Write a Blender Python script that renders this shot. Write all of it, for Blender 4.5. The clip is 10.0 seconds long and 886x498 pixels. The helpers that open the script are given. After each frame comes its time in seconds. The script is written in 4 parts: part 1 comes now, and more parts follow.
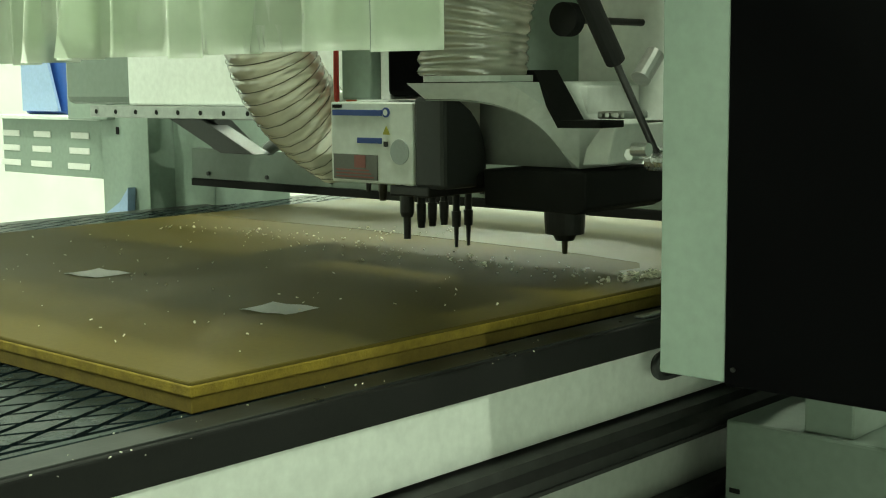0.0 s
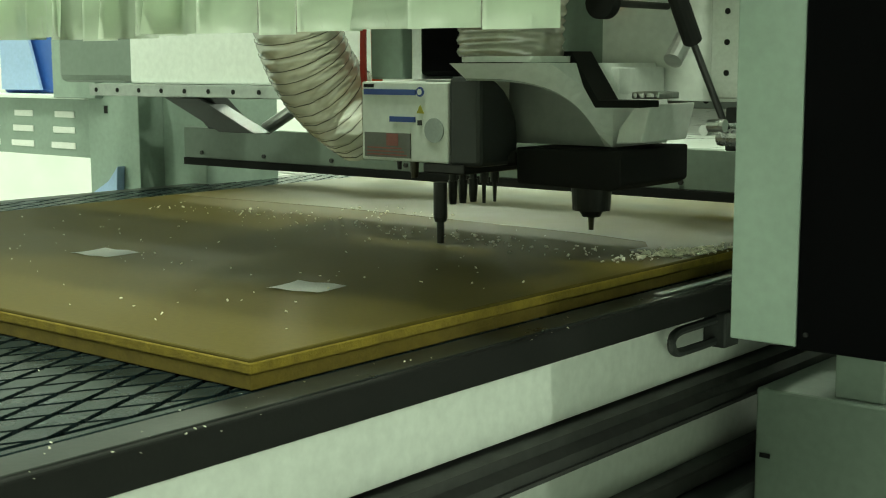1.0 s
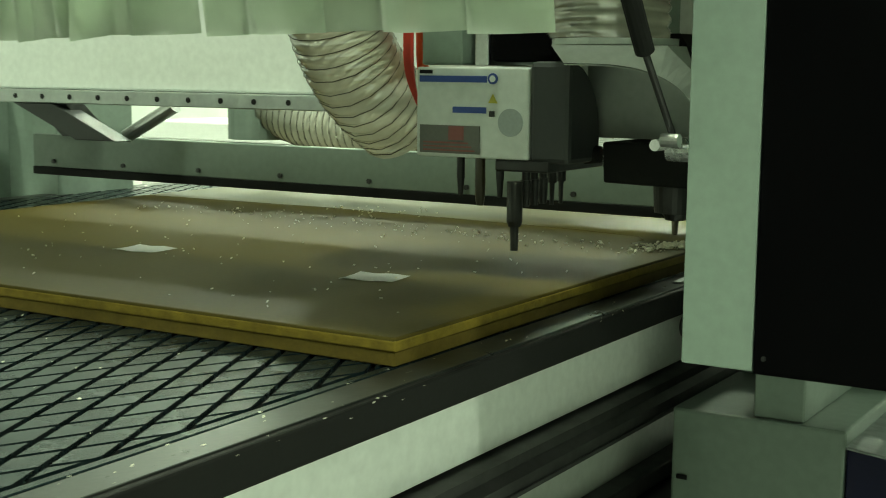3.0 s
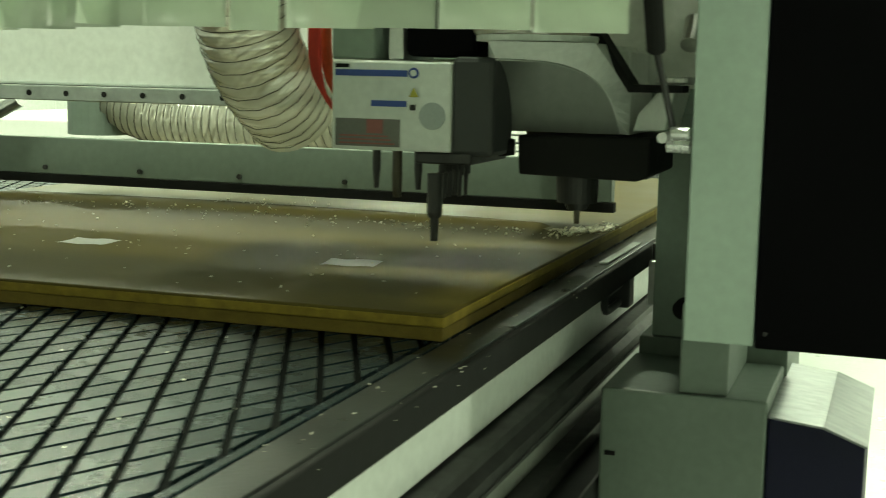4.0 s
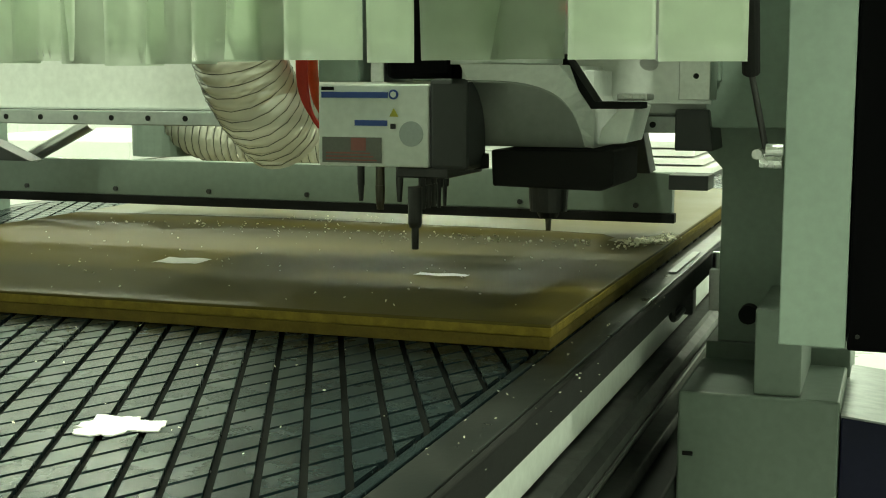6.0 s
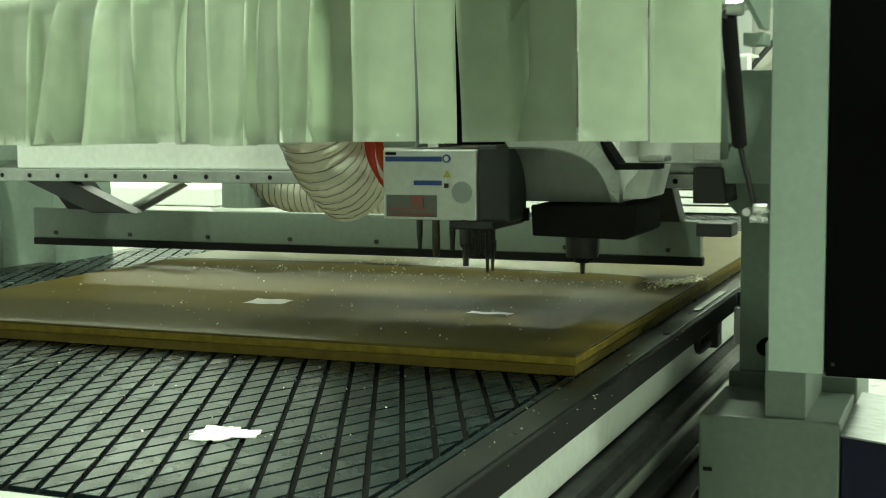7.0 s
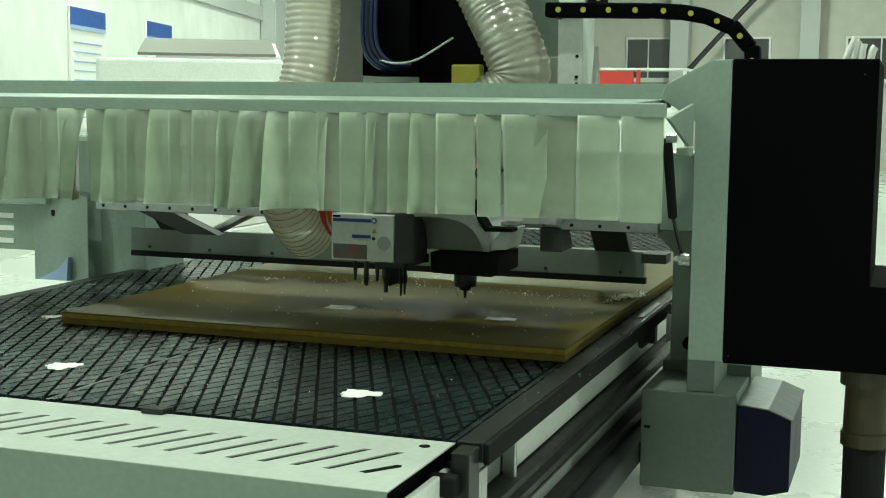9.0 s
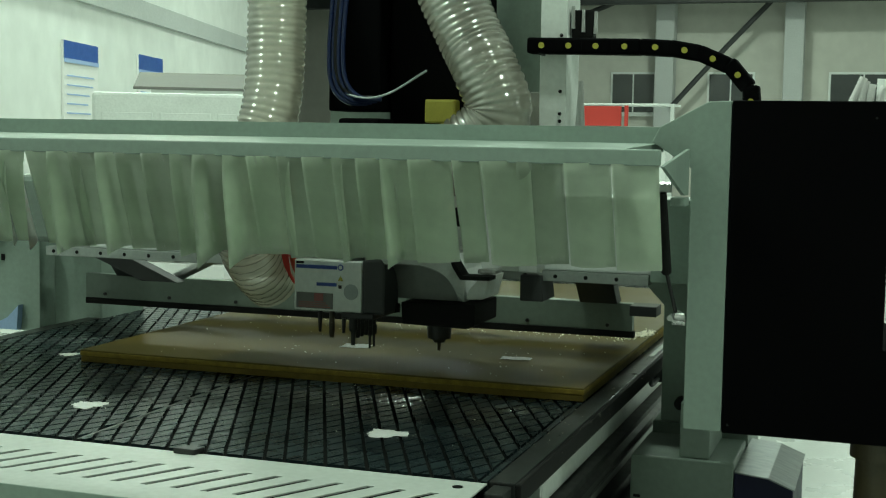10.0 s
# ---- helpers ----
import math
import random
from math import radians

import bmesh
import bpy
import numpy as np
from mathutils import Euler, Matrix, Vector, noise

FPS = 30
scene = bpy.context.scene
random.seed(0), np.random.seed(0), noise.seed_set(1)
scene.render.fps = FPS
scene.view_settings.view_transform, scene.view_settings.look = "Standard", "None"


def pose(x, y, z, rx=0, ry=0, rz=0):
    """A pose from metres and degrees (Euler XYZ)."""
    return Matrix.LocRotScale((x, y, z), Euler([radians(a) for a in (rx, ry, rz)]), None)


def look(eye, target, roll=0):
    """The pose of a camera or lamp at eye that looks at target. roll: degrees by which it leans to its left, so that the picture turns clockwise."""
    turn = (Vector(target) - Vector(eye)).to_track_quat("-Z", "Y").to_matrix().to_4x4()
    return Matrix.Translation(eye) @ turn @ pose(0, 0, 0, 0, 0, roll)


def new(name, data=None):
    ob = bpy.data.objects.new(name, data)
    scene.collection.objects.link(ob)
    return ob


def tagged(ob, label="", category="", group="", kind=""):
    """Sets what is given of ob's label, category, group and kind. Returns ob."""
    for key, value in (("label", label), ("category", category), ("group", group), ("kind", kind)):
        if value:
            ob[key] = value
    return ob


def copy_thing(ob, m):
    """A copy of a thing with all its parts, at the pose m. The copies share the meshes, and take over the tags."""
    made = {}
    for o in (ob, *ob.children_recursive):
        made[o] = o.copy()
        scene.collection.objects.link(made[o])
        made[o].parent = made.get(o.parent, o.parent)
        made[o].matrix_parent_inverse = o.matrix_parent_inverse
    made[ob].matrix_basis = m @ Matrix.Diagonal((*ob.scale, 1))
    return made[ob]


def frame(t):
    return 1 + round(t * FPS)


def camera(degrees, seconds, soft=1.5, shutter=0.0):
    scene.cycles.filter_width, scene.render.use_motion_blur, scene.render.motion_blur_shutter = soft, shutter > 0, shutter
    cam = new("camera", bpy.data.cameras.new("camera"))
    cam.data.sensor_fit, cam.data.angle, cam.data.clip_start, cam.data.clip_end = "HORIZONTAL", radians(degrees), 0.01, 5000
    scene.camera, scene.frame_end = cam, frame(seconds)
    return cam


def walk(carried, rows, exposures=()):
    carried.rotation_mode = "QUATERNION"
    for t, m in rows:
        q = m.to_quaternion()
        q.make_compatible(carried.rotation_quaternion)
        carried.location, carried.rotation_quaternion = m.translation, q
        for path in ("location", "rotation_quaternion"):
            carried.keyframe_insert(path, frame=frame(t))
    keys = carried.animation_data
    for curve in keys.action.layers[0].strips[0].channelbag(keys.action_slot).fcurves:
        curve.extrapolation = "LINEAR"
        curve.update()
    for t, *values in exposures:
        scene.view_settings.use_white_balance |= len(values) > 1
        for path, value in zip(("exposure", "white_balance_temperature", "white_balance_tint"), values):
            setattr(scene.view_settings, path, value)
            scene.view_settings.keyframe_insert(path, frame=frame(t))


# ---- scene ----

LENS = 36.92
cam = camera(LENS, 10.0, soft=1.0, shutter=0.4)
CAMERA_ROWS = [
    (0.0, look((1.170, -0.851, 1.212), (-0.181, 0.602, 0.959), -0.56)),
    (0.5, look((1.167, -0.902, 1.212), (-0.154, 0.574, 0.936), 0.11)),
    (1.0, look((1.066, -0.955, 1.206), (-0.199, 0.569, 0.928), -0.17)),
    (1.5, look((1.009, -0.991, 1.208), (-0.193, 0.585, 0.940), -0.42)),
    (2.0, look((0.968, -1.024, 1.206), (-0.165, 0.603, 0.947), 0.02)),
    (3.5, look((0.750, -1.471, 1.211), (-0.138, 0.299, 0.937), 1.35)),
    (4.0, look((0.549, -1.602, 1.201), (-0.096, 0.272, 0.934), 1.16)),
    (4.5, look((0.445, -1.712, 1.207), (-0.191, 0.162, 0.918), 0.12)),
    (5.0, look((0.439, -1.733, 1.209), (-0.179, 0.152, 0.957), 0.54)),
    (5.2, look((0.436, -1.733, 1.210), (-0.203, 0.145, 0.956), 0.47)),
    (6.5, look((0.465, -1.786, 1.242), (-0.186, 0.089, 0.992), -0.17)),
    (7.0, look((0.615, -2.079, 1.278), (-0.137, -0.237, 1.081), -0.55)),
    (7.5, look((0.672, -2.333, 1.306), (-0.046, -0.475, 1.122), 0.30)),
    (8.0, look((0.656, -2.765, 1.355), (0.075, -0.860, 1.172), -0.89)),
    (8.5, look((0.748, -3.057, 1.425), (0.153, -1.160, 1.208), -0.07)),
    (9.0, look((0.818, -3.272, 1.503), (0.157, -1.397, 1.288), 0.70)),
    (9.5, look((0.768, -3.326, 1.522), (0.154, -1.433, 1.329), 0.54)),
    (10.0, look((0.738, -3.353, 1.531), (0.101, -1.465, 1.364), 0.98)),
]
walk(cam, CAMERA_ROWS, [(0.0, 0.04, 7600, -14), (2.0, -0.17, 7450, -18), (3.5, -0.14, 7950, -17), (5.0, 0.0, 8150, -13), (7.0, 0.0, 7500, -15), (8.0, -0.12, 7200, -13), (8.5, -0.3, 7000, -12), (9.0, -0.53, 6850, -11), (9.5, -0.82, 6850, -10), (10.0, -1.04, 6600, -13)])

# ---- light: a daylit-white factory hall under unseen high-bay lamps ----
world = bpy.data.worlds.new("hall_air")
scene.world = world
world.use_nodes = True
world.node_tree.nodes["Background"].inputs[0].default_value = (0.75, 0.85, 0.8, 1)
world.node_tree.nodes["Background"].inputs[1].default_value = 0.003
ROOF = 7.5
# unseen lamps; those nearest the gantry are added to brighten its curtain and board
LAMPS = [(-6.5, 8.5, 1.2), (6.5, 9.0, 1.1), (14.0, -0.6, 2.8), (-5.5, 15.0, 1), (6.0, 15.0, 1), (0.5, 20.0, 1), (-3.0, 26.0, 1), (5.0, 26.0, 1), (-1.6, -11.2, 0.3), (2.6, -2.8, 0.65), (-4.2, -1.8, 0.55), (-1.8, 6.0, 0.6), (-1.0, 0.1, 0.55)]
LAMP_WATTS = 450


def hall_lamp(x, y, power):
    data = bpy.data.lights.new("unseen_bay_lamp", "AREA")
    data.shape, data.size, data.energy, data.color = "DISK", 0.7, LAMP_WATTS * power, (0.93, 1.0, 0.95)
    ob = new("unseen_bay_lamp", data)
    ob.matrix_world = pose(x, y, ROOF - 0.75)


for lx, ly, lp in LAMPS:
    hall_lamp(lx, ly, lp)


# ---- materials ----
def material(name, colour, rough=0.5, metal=0.0, second=None, scale=8.0, amount=0.5, fine=120.0, bump=0.05, spec=0.5, stretch=(1, 1, 1), alpha=None):
    """A painted or raw surface with variation at two scales."""
    m = bpy.data.materials.new(name)
    m.use_nodes = True
    nt = m.node_tree
    b = nt.nodes["Principled BSDF"]
    b.inputs["Roughness"].default_value, b.inputs["Metallic"].default_value = rough, metal
    b.inputs["Specular IOR Level"].default_value = spec
    co = nt.nodes.new("ShaderNodeTexCoord")
    mp = nt.nodes.new("ShaderNodeMapping")
    mp.inputs["Scale"].default_value = stretch
    nt.links.new(co.outputs["Object"], mp.inputs["Vector"])
    big = nt.nodes.new("ShaderNodeTexNoise")
    big.inputs["Scale"].default_value, big.inputs["Detail"].default_value, big.inputs["Roughness"].default_value = scale, 6, 0.62
    small = nt.nodes.new("ShaderNodeTexNoise")
    small.inputs["Scale"].default_value, small.inputs["Detail"].default_value = fine, 4
    nt.links.new(mp.outputs[0], big.inputs["Vector"])
    nt.links.new(mp.outputs[0], small.inputs["Vector"])
    ramp = nt.nodes.new("ShaderNodeValToRGB")
    ramp.color_ramp.elements[0].position, ramp.color_ramp.elements[1].position = 0.35, 0.68
    nt.links.new(big.outputs["Fac"], ramp.inputs[0])
    mix = nt.nodes.new("ShaderNodeMix")
    mix.data_type = "RGBA"
    mix.inputs["A"].default_value = (*colour, 1)
    mix.inputs["B"].default_value = (*(second or [c * 0.8 for c in colour]), 1)
    k = nt.nodes.new("ShaderNodeMath")
    k.operation = "MULTIPLY"
    k.inputs[1].default_value = amount
    nt.links.new(ramp.outputs[0], k.inputs[0])
    nt.links.new(k.outputs[0], mix.inputs["Factor"])
    hsv = nt.nodes.new("ShaderNodeHueSaturation")
    vr = nt.nodes.new("ShaderNodeMapRange")
    vr.inputs["To Min"].default_value, vr.inputs["To Max"].default_value = 0.86, 1.14
    nt.links.new(small.outputs["Fac"], vr.inputs["Value"])
    nt.links.new(vr.outputs[0], hsv.inputs["Value"])
    nt.links.new(mix.outputs["Result"], hsv.inputs["Color"])
    nt.links.new(hsv.outputs[0], b.inputs["Base Color"])
    rr = nt.nodes.new("ShaderNodeMapRange")
    rr.inputs["To Min"].default_value, rr.inputs["To Max"].default_value = max(rough - 0.1, 0.03), min(rough + 0.12, 1)
    nt.links.new(big.outputs["Fac"], rr.inputs["Value"])
    nt.links.new(rr.outputs[0], b.inputs["Roughness"])
    if bump:
        bu = nt.nodes.new("ShaderNodeBump")
        bu.inputs["Strength"].default_value, bu.inputs["Distance"].default_value = bump, 0.002
        nt.links.new(small.outputs["Fac"], bu.inputs["Height"])
        nt.links.new(bu.outputs[0], b.inputs["Normal"])
    return m


def glow(name, colour, strength):
    m = bpy.data.materials.new(name)
    m.use_nodes = True
    b = m.node_tree.nodes["Principled BSDF"]
    b.inputs["Base Color"].default_value = (*colour, 1)
    b.inputs["Emission Color"].default_value = (*colour, 1)
    b.inputs["Emission Strength"].default_value = strength
    return m


def clear_plastic(name, colour, clear, rough, gloss=0.18, trans=0.3):
    """Thin soft plastic: part see-through, part milky, with a gloss."""
    m = bpy.data.materials.new(name)
    m.use_nodes = True
    nt = m.node_tree
    nt.nodes.remove(nt.nodes["Principled BSDF"])
    out = nt.nodes["Material Output"]
    tr = nt.nodes.new("ShaderNodeBsdfTransparent")
    tr.inputs[0].default_value = (*[0.6 + 0.4 * c for c in colour], 1)
    di = nt.nodes.new("ShaderNodeBsdfDiffuse")
    tl = nt.nodes.new("ShaderNodeBsdfTranslucent")
    noi = nt.nodes.new("ShaderNodeTexNoise")
    noi.inputs["Scale"].default_value, noi.inputs["Detail"].default_value = 14, 5
    co = nt.nodes.new("ShaderNodeTexCoord")
    nt.links.new(co.outputs["Object"], noi.inputs["Vector"])
    rp = nt.nodes.new("ShaderNodeValToRGB")
    rp.color_ramp.elements[0].position, rp.color_ramp.elements[1].position = 0.3, 0.75
    rp.color_ramp.elements[0].color = (*colour, 1)
    rp.color_ramp.elements[1].color = (*[c * 0.8 for c in colour], 1)
    nt.links.new(noi.outputs["Fac"], rp.inputs[0])
    info = nt.nodes.new("ShaderNodeObjectInfo")
    span = nt.nodes.new("ShaderNodeMapRange")
    span.inputs["To Min"].default_value, span.inputs["To Max"].default_value = 0.8, 1.06
    nt.links.new(info.outputs["Random"], span.inputs["Value"])
    hsv = nt.nodes.new("ShaderNodeHueSaturation")
    nt.links.new(span.outputs[0], hsv.inputs["Value"])
    nt.links.new(rp.outputs[0], hsv.inputs["Color"])
    nt.links.new(hsv.outputs[0], di.inputs[0])
    nt.links.new(hsv.outputs[0], tl.inputs[0])
    gl = nt.nodes.new("ShaderNodeBsdfGlossy")
    gl.inputs["Roughness"].default_value = rough
    a = nt.nodes.new("ShaderNodeMixShader")
    a.inputs[0].default_value = trans
    nt.links.new(di.outputs[0], a.inputs[1])
    nt.links.new(tl.outputs[0], a.inputs[2])
    b = nt.nodes.new("ShaderNodeMixShader")
    b.inputs[0].default_value = clear
    nt.links.new(a.outputs[0], b.inputs[1])
    nt.links.new(tr.outputs[0], b.inputs[2])
    fr = nt.nodes.new("ShaderNodeFresnel")
    fr.inputs[0].default_value = 1.5
    ad = nt.nodes.new("ShaderNodeMath")
    ad.operation = "ADD"
    ad.inputs[1].default_value = gloss * 0.3 - 0.02
    nt.links.new(fr.outputs[0], ad.inputs[0])
    c = nt.nodes.new("ShaderNodeMixShader")
    nt.links.new(ad.outputs[0], c.inputs[0])
    nt.links.new(b.outputs[0], c.inputs[1])
    nt.links.new(gl.outputs[0], c.inputs[2])
    nt.links.new(c.outputs[0], out.inputs[0])
    return m


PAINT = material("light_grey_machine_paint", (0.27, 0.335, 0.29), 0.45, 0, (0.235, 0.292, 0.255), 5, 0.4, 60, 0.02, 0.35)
# machine paint darkened, so the shade on gear box and pusher bar is in the colour
PAINT_DIMMED = material("dimmed_grey_machine_paint", (0.175, 0.215, 0.186), 0.42, 0, (0.15, 0.185, 0.16), 5, 0.4, 60, 0.03, 0.4)
PAINT_WHITE = material("off_white_machine_paint", (0.80, 0.83, 0.80), 0.4, 0, (0.70, 0.73, 0.70), 6, 0.45, 60, 0.02)
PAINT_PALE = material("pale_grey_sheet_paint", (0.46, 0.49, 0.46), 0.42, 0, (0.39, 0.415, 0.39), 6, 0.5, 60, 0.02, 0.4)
BLUE_LINE = material("dark_blue_air_line", (0.006, 0.014, 0.055), 0.3, 0, (0.005, 0.01, 0.04), 20, 0.5, 120, 0.0)
PAINT_DARK = material("dark_grey_paint", (0.03, 0.033, 0.034), 0.5, 0, (0.05, 0.053, 0.053), 7, 0.5, 90, 0.03)
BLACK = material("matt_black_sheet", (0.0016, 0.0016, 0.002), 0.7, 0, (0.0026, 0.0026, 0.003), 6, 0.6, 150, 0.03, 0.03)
RUBBER = material("black_rubber", (0.007, 0.007, 0.007), 0.75, 0, (0.014, 0.014, 0.013), 30, 0.5, 200, 0.1, 0.2)
NAVY = material("dark_blue_plastic", (0.005, 0.005, 0.026), 0.45, 0, (0.007, 0.007, 0.032), 9, 0.4, 90, 0.02, 0.2)
STEEL = material("bright_steel", (0.6, 0.6, 0.6), 0.28, 1.0, (0.45, 0.45, 0.44), 18, 0.6, 220, 0.05)
STEEL_DARK = material("oiled_dark_steel", (0.045, 0.045, 0.045), 0.42, 0.6, (0.025, 0.025, 0.025), 25, 0.6, 200, 0.06)
ALUMINIUM = material("brushed_aluminium", (0.62, 0.63, 0.62), 0.35, 0.9, (0.5, 0.5, 0.5), 14, 0.5, 150, 0.06, 0.5, (1, 12, 1))
CAP_STEEL = material("worn_sheet_steel", (0.24, 0.26, 0.26), 0.33, 0.85, (0.16, 0.175, 0.175), 16, 0.7, 90, 0.05, 0.5, (1, 3, 1))
GALVANISED = material("galvanised_sheet", (0.38, 0.40, 0.39), 0.36, 0.8, (0.28, 0.30, 0.29), 22, 0.6, 90, 0.04)
TILE = material("grey_phenolic_table", (0.008, 0.0140, 0.0165), 0.26, 0, (0.016, 0.024, 0.026), 9, 0.8, 160, 0.03, 0.15)
GROOVE = material("groove_bottom", (0.007, 0.008, 0.008), 0.9, 0, (0.014, 0.014, 0.012), 20, 0.5, 160, 0.08, 0.05)
EDGE = material("dark_table_edge", (0.014, 0.016, 0.016), 0.30, 0, (0.03, 0.031, 0.028), 12, 0.6, 140, 0.06, 0.3)
BOARD_TOP = material("dusty_board_face", (0.068, 0.052, 0.008), 0.56, 0, (0.094, 0.073, 0.021), 2.2, 0.8, 110, 0.04, 0.11)
BOARD_BARE = material("bare_glossy_board_face", (0.066, 0.050, 0.008), 0.36, 0, (0.10, 0.078, 0.022), 3, 0.6, 110, 0.02, 0.2)
BOARD_EDGE = material("yellow_chipboard_edge", (0.23, 0.165, 0.016), 0.85, 0, (0.13, 0.09, 0.010), 40, 0.8, 260, 0.6)
SPOIL = material("stained_mdf", (0.14, 0.098, 0.010), 0.9, 0, (0.09, 0.062, 0.008), 30, 0.8, 260, 0.4)
PAPER = material("white_label_paper", (0.82, 0.82, 0.80), 0.6, 0, (0.74, 0.74, 0.72), 30, 0.5, 200, 0.02)
CHIPS = material("pale_wood_chips", (0.80, 0.75, 0.60), 0.8, 0, (0.85, 0.82, 0.72), 60, 0.7, 300, 0.2)
LABEL_GREY = material("grey_sticker", (0.42, 0.46, 0.46), 0.5, 0, (0.36, 0.40, 0.40), 30, 0.4, 200, 0.0)
LABEL_DARK = material("dark_grey_sticker", (0.15, 0.15, 0.14), 0.5, 0, (0.19, 0.18, 0.17), 30, 0.5, 200, 0.0)
LABEL_RED = material("dull_red_print", (0.30, 0.10, 0.09), 0.5, 0, (0.25, 0.1, 0.1), 40, 0.5, 200, 0.0)
LABEL_BLUE = material("blue_print", (0.03, 0.07, 0.30), 0.5, 0, (0.04, 0.09, 0.33), 40, 0.5, 200, 0.0)
YELLOW = material("yellow_paint", (0.45, 0.41, 0.06), 0.5, 0, (0.36, 0.32, 0.05), 30, 0.5, 200, 0.0)
BROWN = material("amber_plastic_cup", (0.04, 0.03, 0.010), 0.35, 0, (0.025, 0.02, 0.008), 20, 0.6, 120, 0.03)
RED_CABLE = material("red_cable", (0.60, 0.04, 0.03), 0.45, 0, (0.5, 0.04, 0.03), 30, 0.4, 150, 0.02)
ORANGE = material("orange_red_sleeve", (0.75, 0.13, 0.05), 0.5, 0, (0.6, 0.1, 0.04), 20, 0.5, 150, 0.05)
BLUE = material("blue_plastic", (0.03, 0.10, 0.40), 0.4, 0, (0.03, 0.08, 0.30), 12, 0.4, 100, 0.02)
PALE_BLUE = material("pale_blue_sheet", (0.35, 0.47, 0.72), 0.5, 0, (0.30, 0.41, 0.66), 12, 0.4, 100, 0.02)
HOSE_LINE = material("dark_hose_coil", (0.03, 0.028, 0.02), 0.4, 0, (0.16, 0.14, 0.10), 40, 0.5, 200, 0.0)
WALL = material("white_painted_wall", (0.76, 0.78, 0.75), 0.7, 0, (0.68, 0.70, 0.67), 0.6, 0.5, 3, 0.0)
WALL_FAR = material("cream_sandwich_panel", (0.58, 0.58, 0.52), 0.7, 0, (0.49, 0.49, 0.44), 0.6, 0.5, 3, 0.0)
ROOFING = material("grey_roof_sheet", (0.5, 0.52, 0.51), 0.7, 0, (0.42, 0.44, 0.43), 0.8, 0.5, 30, 0.05)
FLOOR = material("polished_pale_floor", (0.54, 0.565, 0.54), 0.28, 0, (0.46, 0.485, 0.46), 1.2, 0.6, 45, 0.03)
GLASS_DARK = material("dark_window_glass", (0.05, 0.055, 0.055), 0.12, 0, (0.07, 0.075, 0.07), 2, 0.4, 20, 0.0)
PVC = clear_plastic("milky_pvc_strip", (0.76, 0.865, 0.70), 0.08, 0.36, 0.02, 0.62)
HOSE = clear_plastic("clear_polyurethane_hose", (0.97, 0.94, 0.80), 0.36, 0.07, 0.8, 0.7)
RED_LIGHT = glow("red_light", (1.0, 0.12, 0.08), 0.9)


# ---- mesh helpers ----
origin = {}


def root(name, at, label, category, group="", kind=""):
    ob = new(name)
    ob.empty_display_size = 0.1
    ob.location = at
    origin[ob] = Vector(at)
    return tagged(ob, label, category, group, kind)


def part(name, bm, mat, parent=None, label="", smooth=False):
    """Links a bmesh, given in the place's own metres, as one mesh object under its thing or part."""
    me = bpy.data.meshes.new(name)
    base = origin.get(parent, Vector((0, 0, 0)))
    bm.transform(Matrix.Translation(-base))
    bm.normal_update()
    bm.to_mesh(me)
    bm.free()
    me.materials.append(mat)
    if smooth:
        me.polygons.foreach_set("use_smooth", [True] * len(me.polygons))
    ob = new(name, me)
    origin[ob] = base
    if parent:
        ob.parent = parent
    if label:
        tagged(ob, label)
    return ob


def thing(name, bm, mat, label, category, group="", kind="", smooth=False):
    return tagged(part(name, bm, mat, None, "", smooth), label, category, group, kind)


def add_box(bm, lo, hi, bevel=0.0):
    geo = bmesh.ops.create_cube(bm, size=1.0)
    vs = geo["verts"]
    size = [max(b - a, 1e-5) for a, b in zip(lo, hi)]
    bmesh.ops.scale(bm, vec=size, verts=vs)
    bmesh.ops.translate(bm, vec=[(a + b) / 2 for a, b in zip(lo, hi)], verts=vs)
    if bevel:
        es = list({e for v in vs for e in v.link_edges})
        bmesh.ops.bevel(bm, geom=es, offset=min(bevel, min(size) * 0.45), segments=2, affect="EDGES", profile=0.5)
    return bm


def box(lo, hi, bevel=0.002):
    return add_box(bmesh.new(), lo, hi, bevel)


def add_cyl(bm, a, b, r0, r1=None, seg=20, caps=True):
    a, b = Vector(a), Vector(b)
    d = b - a
    m = Matrix.Translation((a + b) / 2) @ d.to_track_quat("Z", "Y").to_matrix().to_4x4()
    bmesh.ops.create_cone(bm, cap_ends=caps, segments=seg, radius1=r0, radius2=r0 if r1 is None else r1, depth=d.length, matrix=m)
    return bm


def cyl(a, b, r0, r1=None, seg=20):
    return add_cyl(bmesh.new(), a, b, r0, r1, seg)


def add_prism(bm, pts, axis, lo, hi):
    """Extrudes a polygon of 2D points along an axis ('x': points are y,z; 'y': x,z; 'z': x,y)."""
    def at(p, d):
        return {"x": (d, p[0], p[1]), "y": (p[0], d, p[1]), "z": (p[0], p[1], d)}[axis]
    a = [bm.verts.new(at(p, lo)) for p in pts]
    b = [bm.verts.new(at(p, hi)) for p in pts]
    fs = [bm.faces.new(a), bm.faces.new(b[::-1])]
    for i in range(len(pts)):
        j = (i + 1) % len(pts)
        fs.append(bm.faces.new((a[j], a[i], b[i], b[j])))
    bmesh.ops.recalc_face_normals(bm, faces=fs)
    return bm


def prism(pts, axis, lo, hi, bevel=0.0):
    bm = add_prism(bmesh.new(), pts, axis, lo, hi)
    if bevel:
        bmesh.ops.bevel(bm, geom=bm.edges[:], offset=bevel, segments=2, affect="EDGES", profile=0.5)
    return bm


